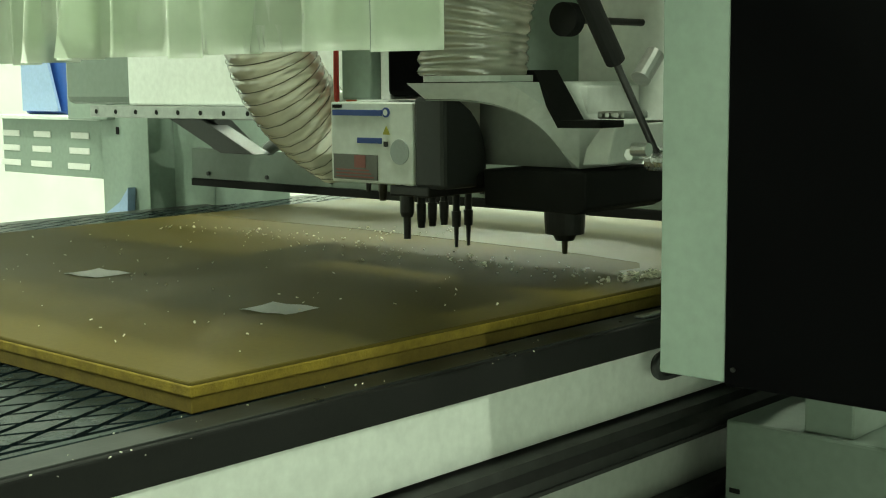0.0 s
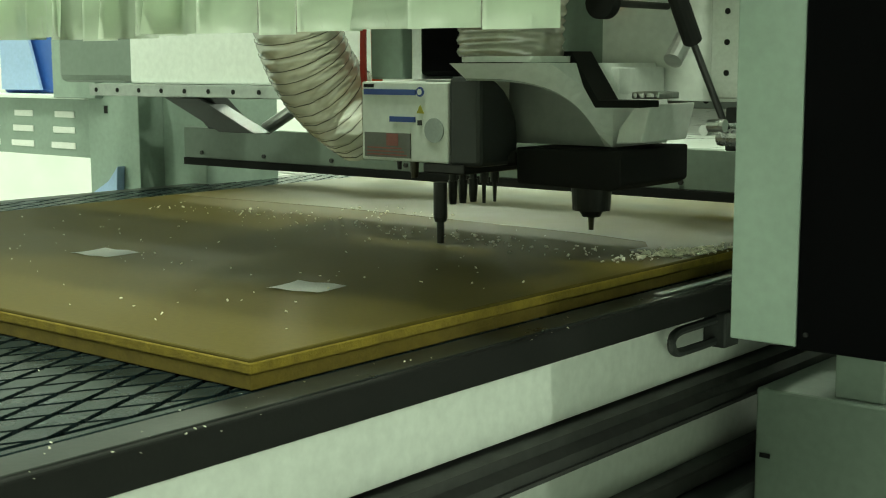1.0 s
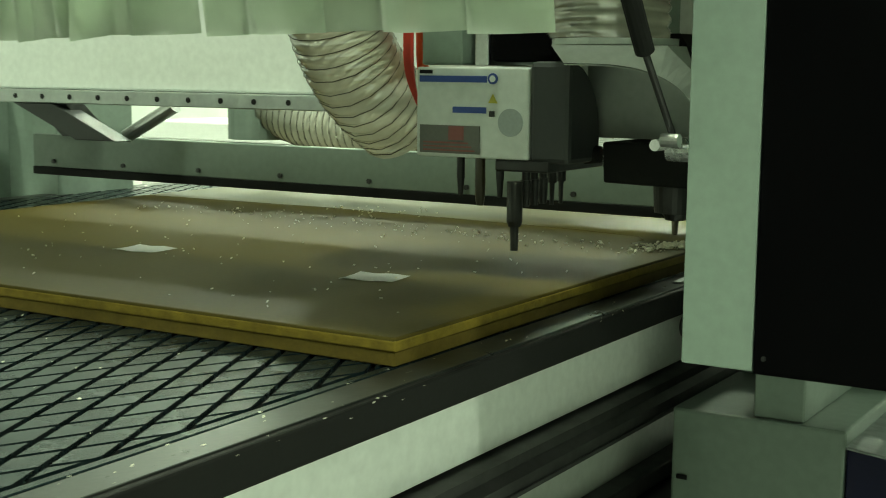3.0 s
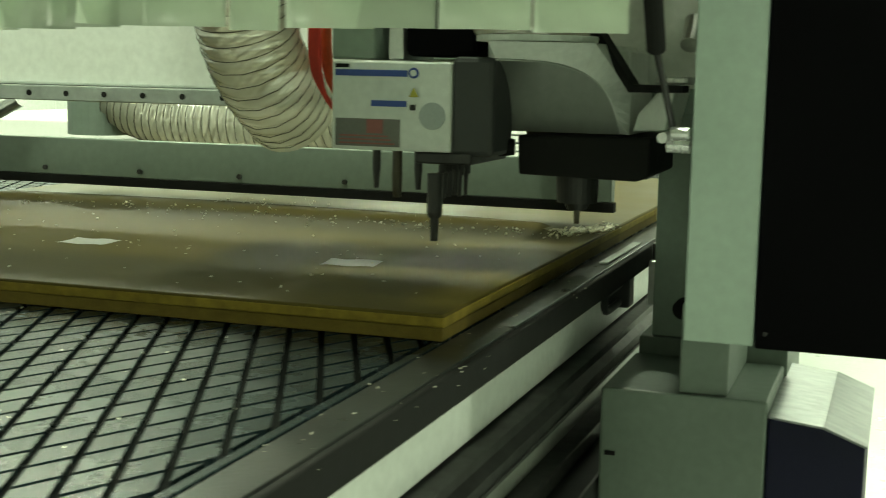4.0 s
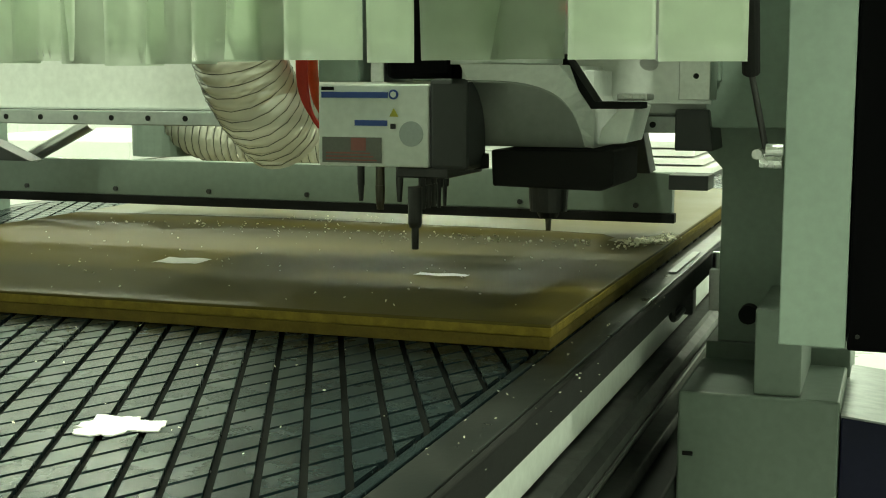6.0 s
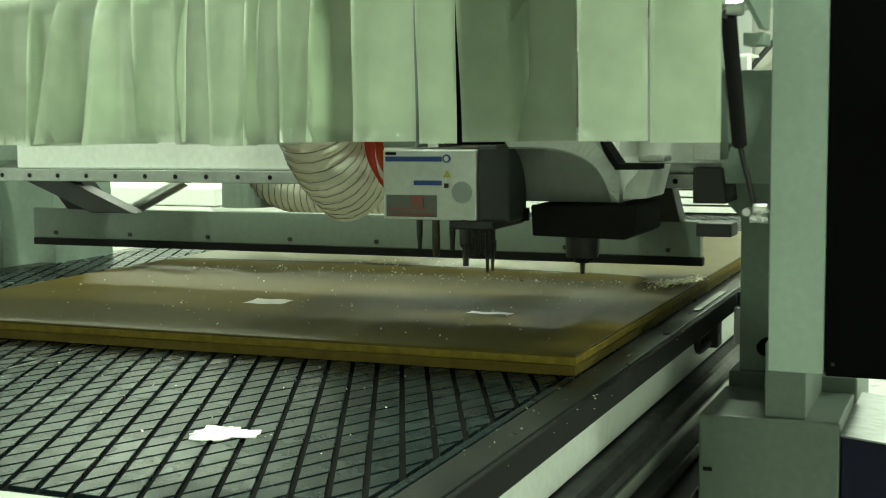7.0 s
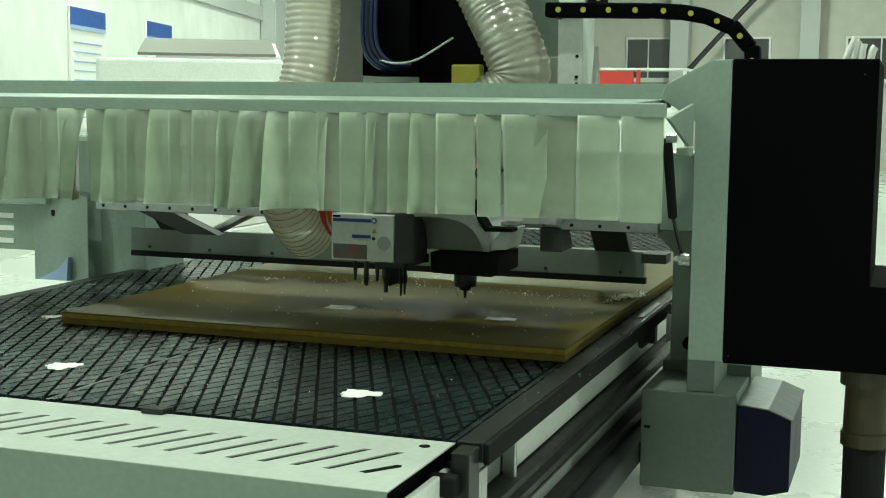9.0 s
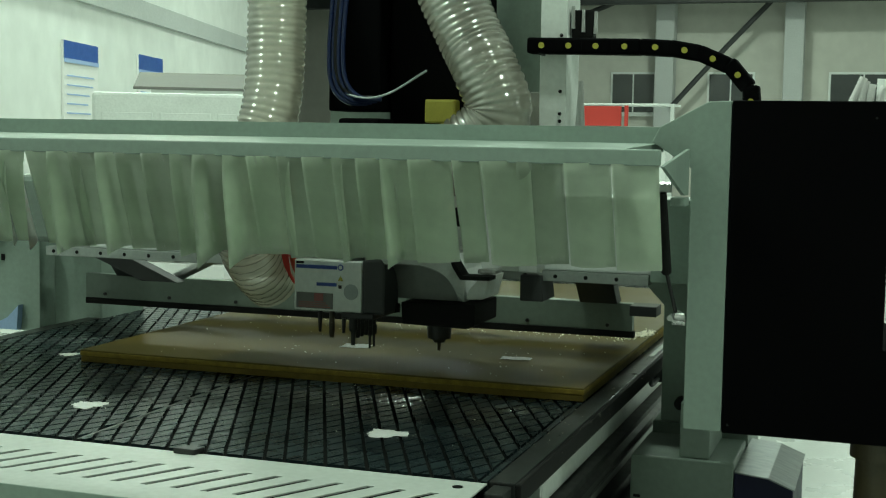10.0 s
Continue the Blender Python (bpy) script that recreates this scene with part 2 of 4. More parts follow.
def spline(points, n):
    """Points of a smooth line through the given ones (Catmull-Rom)."""
    ps = [Vector(p) for p in points]
    ps = [ps[0] * 2 - ps[1]] + ps + [ps[-1] * 2 - ps[-2]]
    out = []
    for i in range(1, len(ps) - 2):
        for k in range(n):
            t = k / n
            a, b, c, d = ps[i - 1], ps[i], ps[i + 1], ps[i + 2]
            out.append(0.5 * ((2 * b) + (c - a) * t + (2 * a - 5 * b + 4 * c - d) * t * t + (3 * b - a - 3 * c + d) * t ** 3))
    return out + [ps[-2]]


def frames_along(line):
    """An origin and two cross axes at each point of a line, carried on without twist."""
    out, u = [], None
    for i, q in enumerate(line):
        d = (line[min(i + 1, len(line) - 1)] - line[max(i - 1, 0)]).normalized()
        if u is None:
            u = d.orthogonal().normalized()
        u = (u - d * u.dot(d)).normalized()
        out.append((q, u, d.cross(u)))
    return out


def add_tube(bm, line, radius, seg=8, caps=True):
    rings = []
    for i, (q, u, v) in enumerate(frames_along(line)):
        r = radius(i) if callable(radius) else radius
        rings.append([bm.verts.new(q + (u * math.cos(a) + v * math.sin(a)) * r) for a in (2 * math.pi * k / seg for k in range(seg))])
    for a, b in zip(rings, rings[1:]):
        for k in range(seg):
            bm.faces.new((a[k], a[(k + 1) % seg], b[(k + 1) % seg], b[k]))
    if caps:
        bm.faces.new(rings[0][::-1])
        bm.faces.new(rings[-1])
    return bm


def tube(points, radius, n=8, seg=8):
    return add_tube(bmesh.new(), spline(points, n), radius, seg)


def spiral(points, radius, pitch, wire):
    """A coil that winds round a line."""
    line = spline(points, 30)
    fr = frames_along(line)
    length, out = 0.0, []
    for i, (q, u, v) in enumerate(fr):
        if i:
            step = (q - fr[i - 1][0]).length
            for k in range(1, 5):
                f = k / 4
                p0 = fr[i - 1]
                a = 2 * math.pi * (length + step * f) / pitch
                c = p0[0].lerp(q, f)
                uu, vv = p0[1].lerp(u, f), p0[2].lerp(v, f)
                out.append(c + (uu * math.cos(a) + vv * math.sin(a)) * radius)
            length += step
    fine = [out[0]]
    for q in out[1:]:
        if (q - fine[-1]).length > radius * 0.24:
            fine.append(q)
    return add_tube(bmesh.new(), fine, wire, 5)


def ribbed(points, radius, pitch):
    """A hose wall that swells between the coils of its wire."""
    line = spline(points, 40)
    step = pitch / 5
    even, left = [line[0]], step
    for a, b in zip(line, line[1:]):
        d, done = (b - a).length, 0.0
        while d - done > left:
            done += left
            even.append(a.lerp(b, done / d))
            left = step
        left -= d - done
    shape = (0.0, 0.6, 1.0, 1.0, 0.6)
    return add_tube(bmesh.new(), even, lambda i: radius * (0.958 + 0.052 * shape[i % 5]), 30, False)


Z = 0.85  # height of the table's face over the floor

# ---- hall ----
EYE = Vector((0.75, -3.3, 0.0))
WALL_DIR = Vector((-0.259, 0.966, 0.0))
WALL_FOOT = EYE + Vector((-0.966, -0.259, 0.0)) * 5.0


def along_wall(s, off=0.0, z=0.0):
    return WALL_FOOT + WALL_DIR * s + Vector((0.966, 0.259, 0.0)) * off + Vector((0, 0, z))


def slab(a, b, z0, z1, thick, bevel=0.0):
    """An upright slab over the line from a to b, its face on the line and its thickness to the left of it."""
    a, b = Vector((a[0], a[1], 0)), Vector((b[0], b[1], 0))
    d = b - a
    m = Matrix.Translation(a) @ Matrix.Rotation(math.atan2(d.y, d.x), 4, "Z")
    bm = box((0, 0, z0), (d.length, thick, z1), bevel)
    bm.transform(m)
    return bm


def hall():
    thing("floor", box((-26, -14, -0.2), (22, 40, 0.0), 0), FLOOR, "pale polished concrete factory floor", "floor", kind="structure")
    thing("ceiling", box((-26, -14, ROOF), (22, 40, ROOF + 0.2), 0), ROOFING, "grey sheet factory roof", "ceiling", kind="structure")
    thing("wall_south", box((-26, -14.2, 0), (22, -14, ROOF), 0), WALL_FAR, "cream factory wall", "wall", kind="structure")
    thing("wall_east", box((22, -14, 0), (22.2, 40, ROOF), 0), WALL_FAR, "cream factory wall", "wall", kind="structure")
    thing("wall_outer", box((-26.2, -14, 0), (-26, 40, ROOF), 0), WALL_FAR, "cream factory wall", "wall", kind="structure")
    a, b = along_wall(-9.5), along_wall(24.0)
    w = thing("wall_west", slab(a, b, 0, ROOF - 0.01, 0.24), WALL, "white painted partition wall", "wall", kind="structure")
    part("wall_beam", slab(along_wall(-9, 0.06), along_wall(24.05, 0.06), 2.95, 3.2, 0.055, 0.01), ROOFING, w, "grey ledge along the wall")
    part("wall_column", slab(along_wall(23.3, 0.28), along_wall(24.3, 0.28), 0, ROOF - 0.02, 0.27, 0.01), ROOFING, w, "grey steel column")
    n = thing("wall_north", box((-26, 32, 0), (22, 32.25, ROOF - 0.01), 0), WALL_FAR, "cream sandwich-panel factory wall", "wall", kind="structure")
    for k, (x, w0) in enumerate(((-10.6, 1.1), (-5.9, 1.1), (-3.35, 1.1), (-0.05, 1.6), (4.0, 1.6), (8.0, 1.6))):
        win = thing("window_%d" % (k + 1), box((x - w0 / 2 - 0.06, 31.93, 2.24), (x + w0 / 2 + 0.06, 31.995, 3.36), 0.01), PAINT_WHITE, "white framed factory window with dark panes", "window", kind="structure")
        for j in (0, 1):
            part("pane", box((x - w0 / 2 + j * (w0 / 2 + 0.02), 31.90, 2.30), (x + j * w0 / 2 - (1 - j) * 0.02, 31.925, 3.30), 0.004), GLASS_DARK, win)
        part("sill", box((x - w0 / 2 - 0.1, 31.85, 2.19), (x + w0 / 2 + 0.1, 31.93, 2.235), 0.005), PAINT_WHITE, win)
    for x in (-13.0, -5.0, -1.75, 6.0, 13.0):
        thing("steel_column", box((x - 0.24, 31.3, 0), (x + 0.24, 31.8, ROOF - 0.02), 0.02), ROOFING, "grey painted steel hall column", "column", "hall columns", kind="structure")
    for x0, x1 in ((-5.0, -1.75), (-13.0, -5.2)):
        bm = tube([(x0 + 0.2, 31.25, 2.4), ((x0 + x1) / 2, 31.25, 4.0), (x1 - 0.2, 31.25, 5.5)], 0.07, 2, 8)
        thing("cross_brace", bm, PAINT_DARK, "dark steel cross brace between hall columns", "brace", kind="structure")
    thing("roof_truss", box((-26, 30.4, 5.0), (22, 30.7, 5.75), 0.02), PAINT_DARK, "dark steel roof girder", "girder", kind="structure")


hall()


def floor_joints():
    for x in (-8.0, -4.0, 1.6, 4.6, 8.0):
        thing("floor_joint", box((x - 0.006, -13.9, 0.0002), (x + 0.006, 31.9, 0.0015), 0), PAINT_DARK, "dark sawn joint in the floor", "floor joint", "floor joints", "structure")
    for y in (-6.0, -2.0, 1.5, 5.0, 9.0):
        thing("floor_joint", box((-15.0, y - 0.006, 0.0016), (15.0, y + 0.006, 0.0028), 0), PAINT_DARK, "dark sawn joint in the floor", "floor joint", "floor joints", "structure")


floor_joints()


def high_bay():
    first = None
    for x, y, _ in LAMPS:
        if first is None:
            first = root("ceiling_lamp", (x, y, ROOF - 0.7), "unseen round high-bay ceiling lamp with a dark housing", "lamp", "hall lamps")
            z = ROOF - 0.7
            part("housing", cyl((x, y, z + 0.04), (x, y, z + 0.3), 0.55, 0.2, 28), PAINT_DARK, first)
            part("hanger", cyl((x, y, z + 0.3), (x, y, ROOF), 0.02, None, 8), STEEL_DARK, first)
        else:
            copy_thing(first, pose(x, y, ROOF - 0.7))


high_bay()


def poster(s, wide, z0, z1):
    p = thing("poster", slab(along_wall(s - wide / 2, 0.03), along_wall(s + wide / 2, 0.03), z0, z1, 0.025), PAPER, "white notice board with a blue wave heading on the wall", "poster", "wall posters")
    part("heading", slab(along_wall(s - wide / 2, 0.036), along_wall(s + wide / 2, 0.036), z1 - 0.2, z1 - 0.002, 0.004), BLUE, p, "blue printed heading")
    part("wave", slab(along_wall(s - wide / 2, 0.042), along_wall(s + wide / 2, 0.042), z1 - 0.235, z1 - 0.19, 0.004), PALE_BLUE, p)
    for k in range(9):
        part("text_line", slab(along_wall(s - wide * 0.42, 0.036), along_wall(s + wide * random.uniform(0.1, 0.42), 0.036), z1 - 0.38 - k * 0.1, z1 - 0.365 - k * 0.1, 0.003), PALE_BLUE, p)


poster(14.4, 1.12, 1.2, 2.5)
poster(17.1, 1.1, 1.2, 2.52)


def white_machine():
    at = Vector((-5.2, 7.1, 0))
    m = root("cabinet_machine", at, "large white enclosed machine with a grey sloping top", "machine")
    turn = Matrix.Translation(at) @ Matrix.Rotation(radians(29), 4, "Z")

    def add(name, bm, mat, label=""):
        bm.transform(turn)
        part(name, bm, mat, m, label)
    add("enclosure", box((-0.78, -0.5, 0.0), (0.78, 0.9, 1.87), 0.03), PAINT_WHITE)
    add("lid", prism([(-0.32, 1.90), (0.9, 2.08), (0.9, 2.10), (-0.32, 1.925)], "x", -0.45, 0.72, 0.002), LABEL_DARK, "grey sloping lid")
    add("lid_box", prism([(-0.3, 1.871), (0.88, 1.871), (0.88, 2.07), (-0.3, 1.905)], "x", -0.3, 0.76, 0.005), PAINT_WHITE)
    for k in range(3):
        add("door_panel", box((-0.7 + k * 0.48, -0.515, 0.3), (-0.28 + k * 0.48, -0.502, 1.7), 0.004), PAINT_WHITE)
    add("plinth", box((-0.76, -0.53, 0.0), (0.76, -0.517, 0.2), 0.005), PAINT_DARK)


white_machine()


def far_goods():
    c = root("tool_cabinet", (-3.1, 15.6, 0), "white cabinet with a red panel and white sheets on top", "cabinet")
    part("body", box((-3.9, 15.4, 0), (-2.3, 16.0, 1.72), 0.01), PAINT_WHITE, c)
    part("red_panel", box((-3.55, 15.37, 1.74), (-2.95, 15.42, 2.02), 0.004), RED_CABLE, c, "red panel")
    part("top_sheet", box((-3.95, 15.35, 2.03), (-2.2, 16.0, 2.06), 0.004), PAINT_WHITE, c)
    part("top_sheet", box((-3.95, 15.45, 1.725), (-2.2, 16.0, 1.738), 0.003), PAINT_WHITE, c)
    for x in (-3.62, -2.9, -2.25):
        part("post", box((x, 15.36, 1.74), (x + 0.05, 15.41, 2.03), 0.003), RED_CABLE if x < -2.5 else PAINT_WHITE, c)
    for k, x in enumerate((0.35, 1.35, 2.35)):
        f = root("control_cabinet", (x + 0.45, 26.0, 0), "pale grey steel control cabinet with a dark window", "cabinet", "control cabinets")
        part("body", box((x, 25.7, 0), (x + 0.92, 26.3, 2.9), 0.02), PAINT_WHITE, f)
        part("window", box((x + 0.2, 25.66, 1.95), (x + 0.72, 25.695, 2.75), 0.01), GLASS_DARK, f)
        part("notice", box((x + 0.2, 25.66, 1.55), (x + 0.6, 25.695, 1.82), 0.01), ORANGE, f, "red and white notice")
        part("handle", box((x + 0.8, 25.66, 1.2), (x + 0.84, 25.695, 1.45), 0.006), STEEL_DARK, f)
    b = thing("wall_board", box((0.95, 31.9, 2.5), (1.75, 31.99, 3.25), 0.01), BLUE, "blue notice board on the far wall", "poster")
    part("picture", box((1.03, 31.87, 2.58), (1.67, 31.895, 2.85), 0.004), PALE_BLUE, b)
    s = root("board_stack", (-0.9, 6.2, 0), "stack of white boards on a low rack behind the machine", "boards")
    for k in range(4):
        part("board", box((-1.55 - 0.03 * k, 5.6, 0.715 + 0.046 * k), (-0.52 - 0.05 * k, 7.6, 0.75 + 0.046 * k), 0.003), PAPER, s)
    part("rack", box((-1.5, 5.7, 0.0), (-0.6, 7.5, 0.70), 0.01), PAINT_DARK, s)
    r = root("pallet_boards", (-3.4, 4.6, 0), "pile of pale boards beside the machine", "boards")
    for k in range(8):
        part("board", box((-4.4 + 0.02 * (k % 3), 4.0, 0.12 + 0.1 * k), (-3.2 + 0.02 * (k % 2), 5.6, 0.215 + 0.1 * k), 0.008), PAPER, r)
    part("pallet", box((-4.4, 4.0, 0.0), (-3.2, 5.6, 0.118), 0.01), SPOIL, r)


far_goods()


# ---- machine bed ----
def machine_bed():
    bed = root("machine_bed", (-1.0, 1.0, 0.0), "long grooved vacuum table of a panel router on a steel frame", "machine bed")
    part("table_slab", box((-1.99, -0.86, Z - 0.045), (-0.016, 3.6, Z - 0.0065), 0.001), GROOVE, bed, "dark groove bottoms")
    part("border_strip", box((-0.0155, -0.86, Z - 0.03), (-0.002, 3.6, Z - 0.0005), 0.0015), TILE, bed)
    part("edge_strip", box((0.002, -0.86, Z - 0.04), (0.056, 3.6, Z), 0.002), EDGE, bed, "dark grey edge strip")
    part("edge_strip", box((-2.05, -0.86, Z - 0.04), (-1.992, 3.6, Z), 0.002), EDGE, bed, "dark grey edge strip")
    part("edge_trim", box((0.0565, -0.86, Z - 0.044), (0.068, 3.6, Z - 0.001), 0.003), RUBBER, bed, "black edge trim")
    part("side_panel", box((-0.03, -0.50, Z - 0.157), (0.007, 3.6, Z - 0.0455), 0.002), PAINT_WHITE, bed, "off-white painted side panel")
    part("recess_panel", box((-0.03, -0.84, Z - 0.157), (-0.012, -0.516, Z - 0.0455), 0.002), PAINT_DIMMED, bed, "grey-green recessed panel")
    part("end_cap", box((-0.01, -0.515, Z - 0.29), (0.022, -0.501, Z - 0.046), 0.003), ALUMINIUM, bed, "aluminium end bracket")
    part("pipe_end", cyl((0.012, -0.535, Z - 0.062), (0.012, -0.516, Z - 0.062), 0.011, None, 16), STEEL, bed, "bright pipe end")
    part("frame_beam", box((-1.98, -0.84, Z - 0.30), (-0.031, 3.58, Z - 0.046), 0.003), PAINT_DARK, bed)
    part("guide_rail", prism([(-0.03, Z - 0.215), (0.05, Z - 0.215), (0.05, Z - 0.19), (0.036, Z - 0.18), (0.036, Z - 0.165), (-0.03, Z - 0.158)], "y", -0.78, 3.6), STEEL_DARK, bed, "dark steel guide rail")
    part("rail_edge", box((0.0505, -0.78, Z - 0.214), (0.053, 3.6, Z - 0.207), 0.001), STEEL_DARK, bed, "dark rail edge")
    part("lower_beam", box((-0.10, -0.84, Z - 0.42), (-0.012, 3.58, Z - 0.216), 0.004), PAINT_PALE, bed)
    part("gear_rack", box((-0.011, -0.72, Z - 0.345), (0.03, 3.6, Z - 0.315), 0.003), STEEL_DARK, bed)
    part("cable_tray", box((-0.011, -0.60, Z - 0.42), (0.08, 3.6, Z - 0.35), 0.006), PAINT_DARK, bed)
    loop = [(0.028, 1.02, Z - 0.068), (0.03, 0.94, Z - 0.068), (0.03, 0.875, Z - 0.07), (0.03, 0.858, Z - 0.085), (0.03, 0.875, Z - 0.102), (0.03, 0.94, Z - 0.104), (0.028, 1.02, Z - 0.104)]
    part("pull_handle", tube(loop, 0.0075, 6, 8), PAINT_DARK, bed, "dark grey loop handle")
    part("handle_block", box((0.0075, 1.0, Z - 0.115), (0.05, 1.05, Z - 0.055), 0.004), PAINT_DARK, bed)
    for y in (-0.62, 0.7, 2.0, 3.4):
        part("leg", box((-0.15, y - 0.06, 0.0), (-0.02, y + 0.06, Z - 0.421), 0.004), PAINT, bed)
        part("leg", box((-1.98, y - 0.06, 0.0), (-1.86, y + 0.06, Z - 0.301), 0.004), PAINT, bed)
    # stop cylinders beside the table, further on
    for y in (1.10, 1.9):
        part("stop_block", box((0.0685, y, Z - 0.12), (0.095, y + 0.06, Z - 0.03), 0.003), ALUMINIUM, bed)
        part("stop_cap", cyl((0.081, y + 0.03, Z - 0.03), (0.081, y + 0.03, Z + 0.004), 0.010, None, 14), STEEL, bed)
    part("rail_bar", box((0.030, 0.80, Z + 0.0005), (0.046, 1.12, Z + 0.004), 0.001), GALVANISED, bed, "grey steel stop bar")
    # front corner
    part("corner_post", box((0.012, -0.93, Z - 0.30), (0.05, -0.862, Z - 0.005), 0.003), EDGE, bed)
    part("bumper", box((-0.024, -0.966, Z - 0.086), (0.034, -0.931, Z - 0.044), 0.006), RUBBER, bed, "black rubber bumper")
    part("corner_plate", box((0.04, -0.92, Z - 0.28), (0.047, -0.80, Z - 0.06), 0.002), ALUMINIUM, bed)
    part("corner_cover", box((-0.012, -1.20, Z - 0.20), (0.004, -0.90, Z - 0.045), 0.003), PAINT_WHITE, bed)
    return bed


BED = machine_bed()


def front_tray():
    """The slotted sheet-metal tray before the table."""
    tray = root("feed_tray", (-1.0, -1.04, Z), "white sheet-metal feed tray with rows of slanting slots", "tray")
    z0, z1 = Z - 0.006, Z - 0.003
    y0, ya, yb, y1 = -1.222, -1.128, -0.972, -0.866
    bm = bmesh.new()
    add_box(bm, (-2.0, y0, z0), (0.0, ya, z1))
    add_box(bm, (-2.0, yb, z0), (0.0, y1, z1))
    lean, pitch, gap = 0.085, 0.0664, 0.018
    xs = [-0.149 - pitch * k for k in range(26)]
    cuts = [0.0 - lean] + xs
    for k in range(len(xs)):
        a, b = xs[k], cuts[k] - gap
        if k:
            add_prism(bm, [(a, ya), (b, ya), (b + lean, yb), (a + lean, yb)], "z", z0, z1)
        else:
            add_prism(bm, [(a, ya), (0.0, ya), (0.0, yb), (a + lean, yb)], "z", z0, z1)
    end = xs[-1] - gap
    add_prism(bm, [(-2.0, ya), (end, ya), (end + lean, yb), (-2.0, yb)], "z", z0, z1)
    part("sheet", bm, PAINT_PALE, tray)
    bm = add_prism(bmesh.new(), [(-0.092, -1.126), (-0.078, -1.13), (-0.034, -1.07), (-0.036, -1.06), (-0.046, -1.06)], "z", z1 + 0.0002, z1 + 0.0012)
    part("short_slot", bm, GROOVE, tray, "short dark slot")
    part("hole", cyl((-0.046, -0.914, z1), (-0.046, -0.914, z1 + 0.0012), 0.011, None, 20), GROOVE, tray, "round dark hole")
    part("skirt", box((-2.0, -1.226, Z - 0.18), (0.0, -1.2225, Z - 0.003), 0.001), PAINT, tray)
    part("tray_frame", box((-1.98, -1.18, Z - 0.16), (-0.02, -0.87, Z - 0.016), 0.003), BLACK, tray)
    for x in (-0.67, -1.62):
        part("clip", prism([(x - 0.028, -0.885), (x + 0.024, -0.885), (x + 0.03, -0.85), (x - 0.02, -0.85)], "z", z1 + 0.0003, z1 + 0.012, 0.002), STEEL_DARK, tray, "dark clip")
    for x in (-1.9, -0.12):
        part("leg", box((x - 0.04, -1.16, 0), (x + 0.04, -1.08, Z - 0.16), 0.004), PAINT_DARK, tray)


front_tray()


def board():
    ob = root("chipboard_panel", (-0.76, 1.2, Z), "dusty brown board with raw yellow chipboard edges lying on the table", "board")
    part("face_board", box((-1.525, 0.0, Z + 0.0185), (0.0, 2.44, Z + 0.0365), 0.0025), BOARD_TOP, ob)
    bare = [(-1.52, 1.13), (-1.0, 1.16), (-0.6, 1.14), (-0.3, 1.12), (-0.16, 1.09), (-0.125, 1.04), (-0.13, 0.985), (-0.10, 0.955), (-0.05, 0.965), (-0.004, 0.95), (-0.004, 2.435), (-1.52, 2.435)]
    part("bare_face", prism(bare, "z", Z + 0.0362, Z + 0.0370), BOARD_BARE, ob, "bare glossy stretch of the board face")
    part("edge_band", box((-1.5245, -0.0012, Z + 0.0188), (0.0012, 2.4395, Z + 0.0325), 0.002), BOARD_EDGE, ob, "raw yellow chipboard edge")
    part("lower_board", box((-1.523, 0.001, Z + 0.0005), (-0.001, 2.438, Z + 0.0184), 0.0015), SPOIL, ob, "ochre lower board")


board()


def sticker(x, y, a, label):
    """A small paper, a little wavy at its edges."""
    bm = bmesh.new()
    rows = [[bm.verts.new((0.088 * (i / 8 - 0.5), 0.074 * (j / 6 - 0.5), 0.0005 + 0.0016 * (2 * abs(j / 6 - 0.5)) ** 3 * (0.5 + 0.5 * math.sin(9 * i / 8 + 2 * j / 6)))) for i in range(9)] for j in range(7)]
    fs = [bm.faces.new((p[i], p[i + 1], q[i + 1], q[i])) for p, q in zip(rows, rows[1:]) for i in range(8)]
    bmesh.ops.solidify(bm, geom=fs, thickness=0.0004)
    at = Vector((x, y, Z + 0.0372))
    bm.transform(Matrix.Translation(at) @ Matrix.Rotation(radians(a), 4, "Z"))
    ob = root("label_sticker", at, label, "label", "board labels")
    part("paper", bm, PAPER, ob)
    return ob


sticker(-0.803, 0.397, 4.0, "blank white paper label stuck on the board")
LOOSE_LABEL = sticker(-0.285, 0.367, 9.0, "blank white paper label coming loose on the board")


def scraps():
    rng = random.Random(7)
    for x, y, r, turn in ((-0.338, -0.545, 0.058, 25), (-1.14, -0.535, 0.052, 60), (-1.625, 0.09, 0.035, 70)):
        pts = []
        for k in range(40):
            a = 2 * math.pi * k / 40
            rr = r * (0.82 + 0.15 * math.cos(3 * a + 0.6) + 0.09 * math.sin(7 * a + turn) + rng.uniform(-0.13, 0.10))
            pts.append((rr * math.cos(a), rr * math.sin(a) * 0.86))
        bm = prism(pts, "z", 0.0, 0.0016)
        bm.transform(pose(x, y, Z + 0.0005, 0, 0, turn))
        thing("foam_scrap", bm, PAPER, "ragged white scrap lying on the grooved table", "scrap", "white scraps")


scraps()


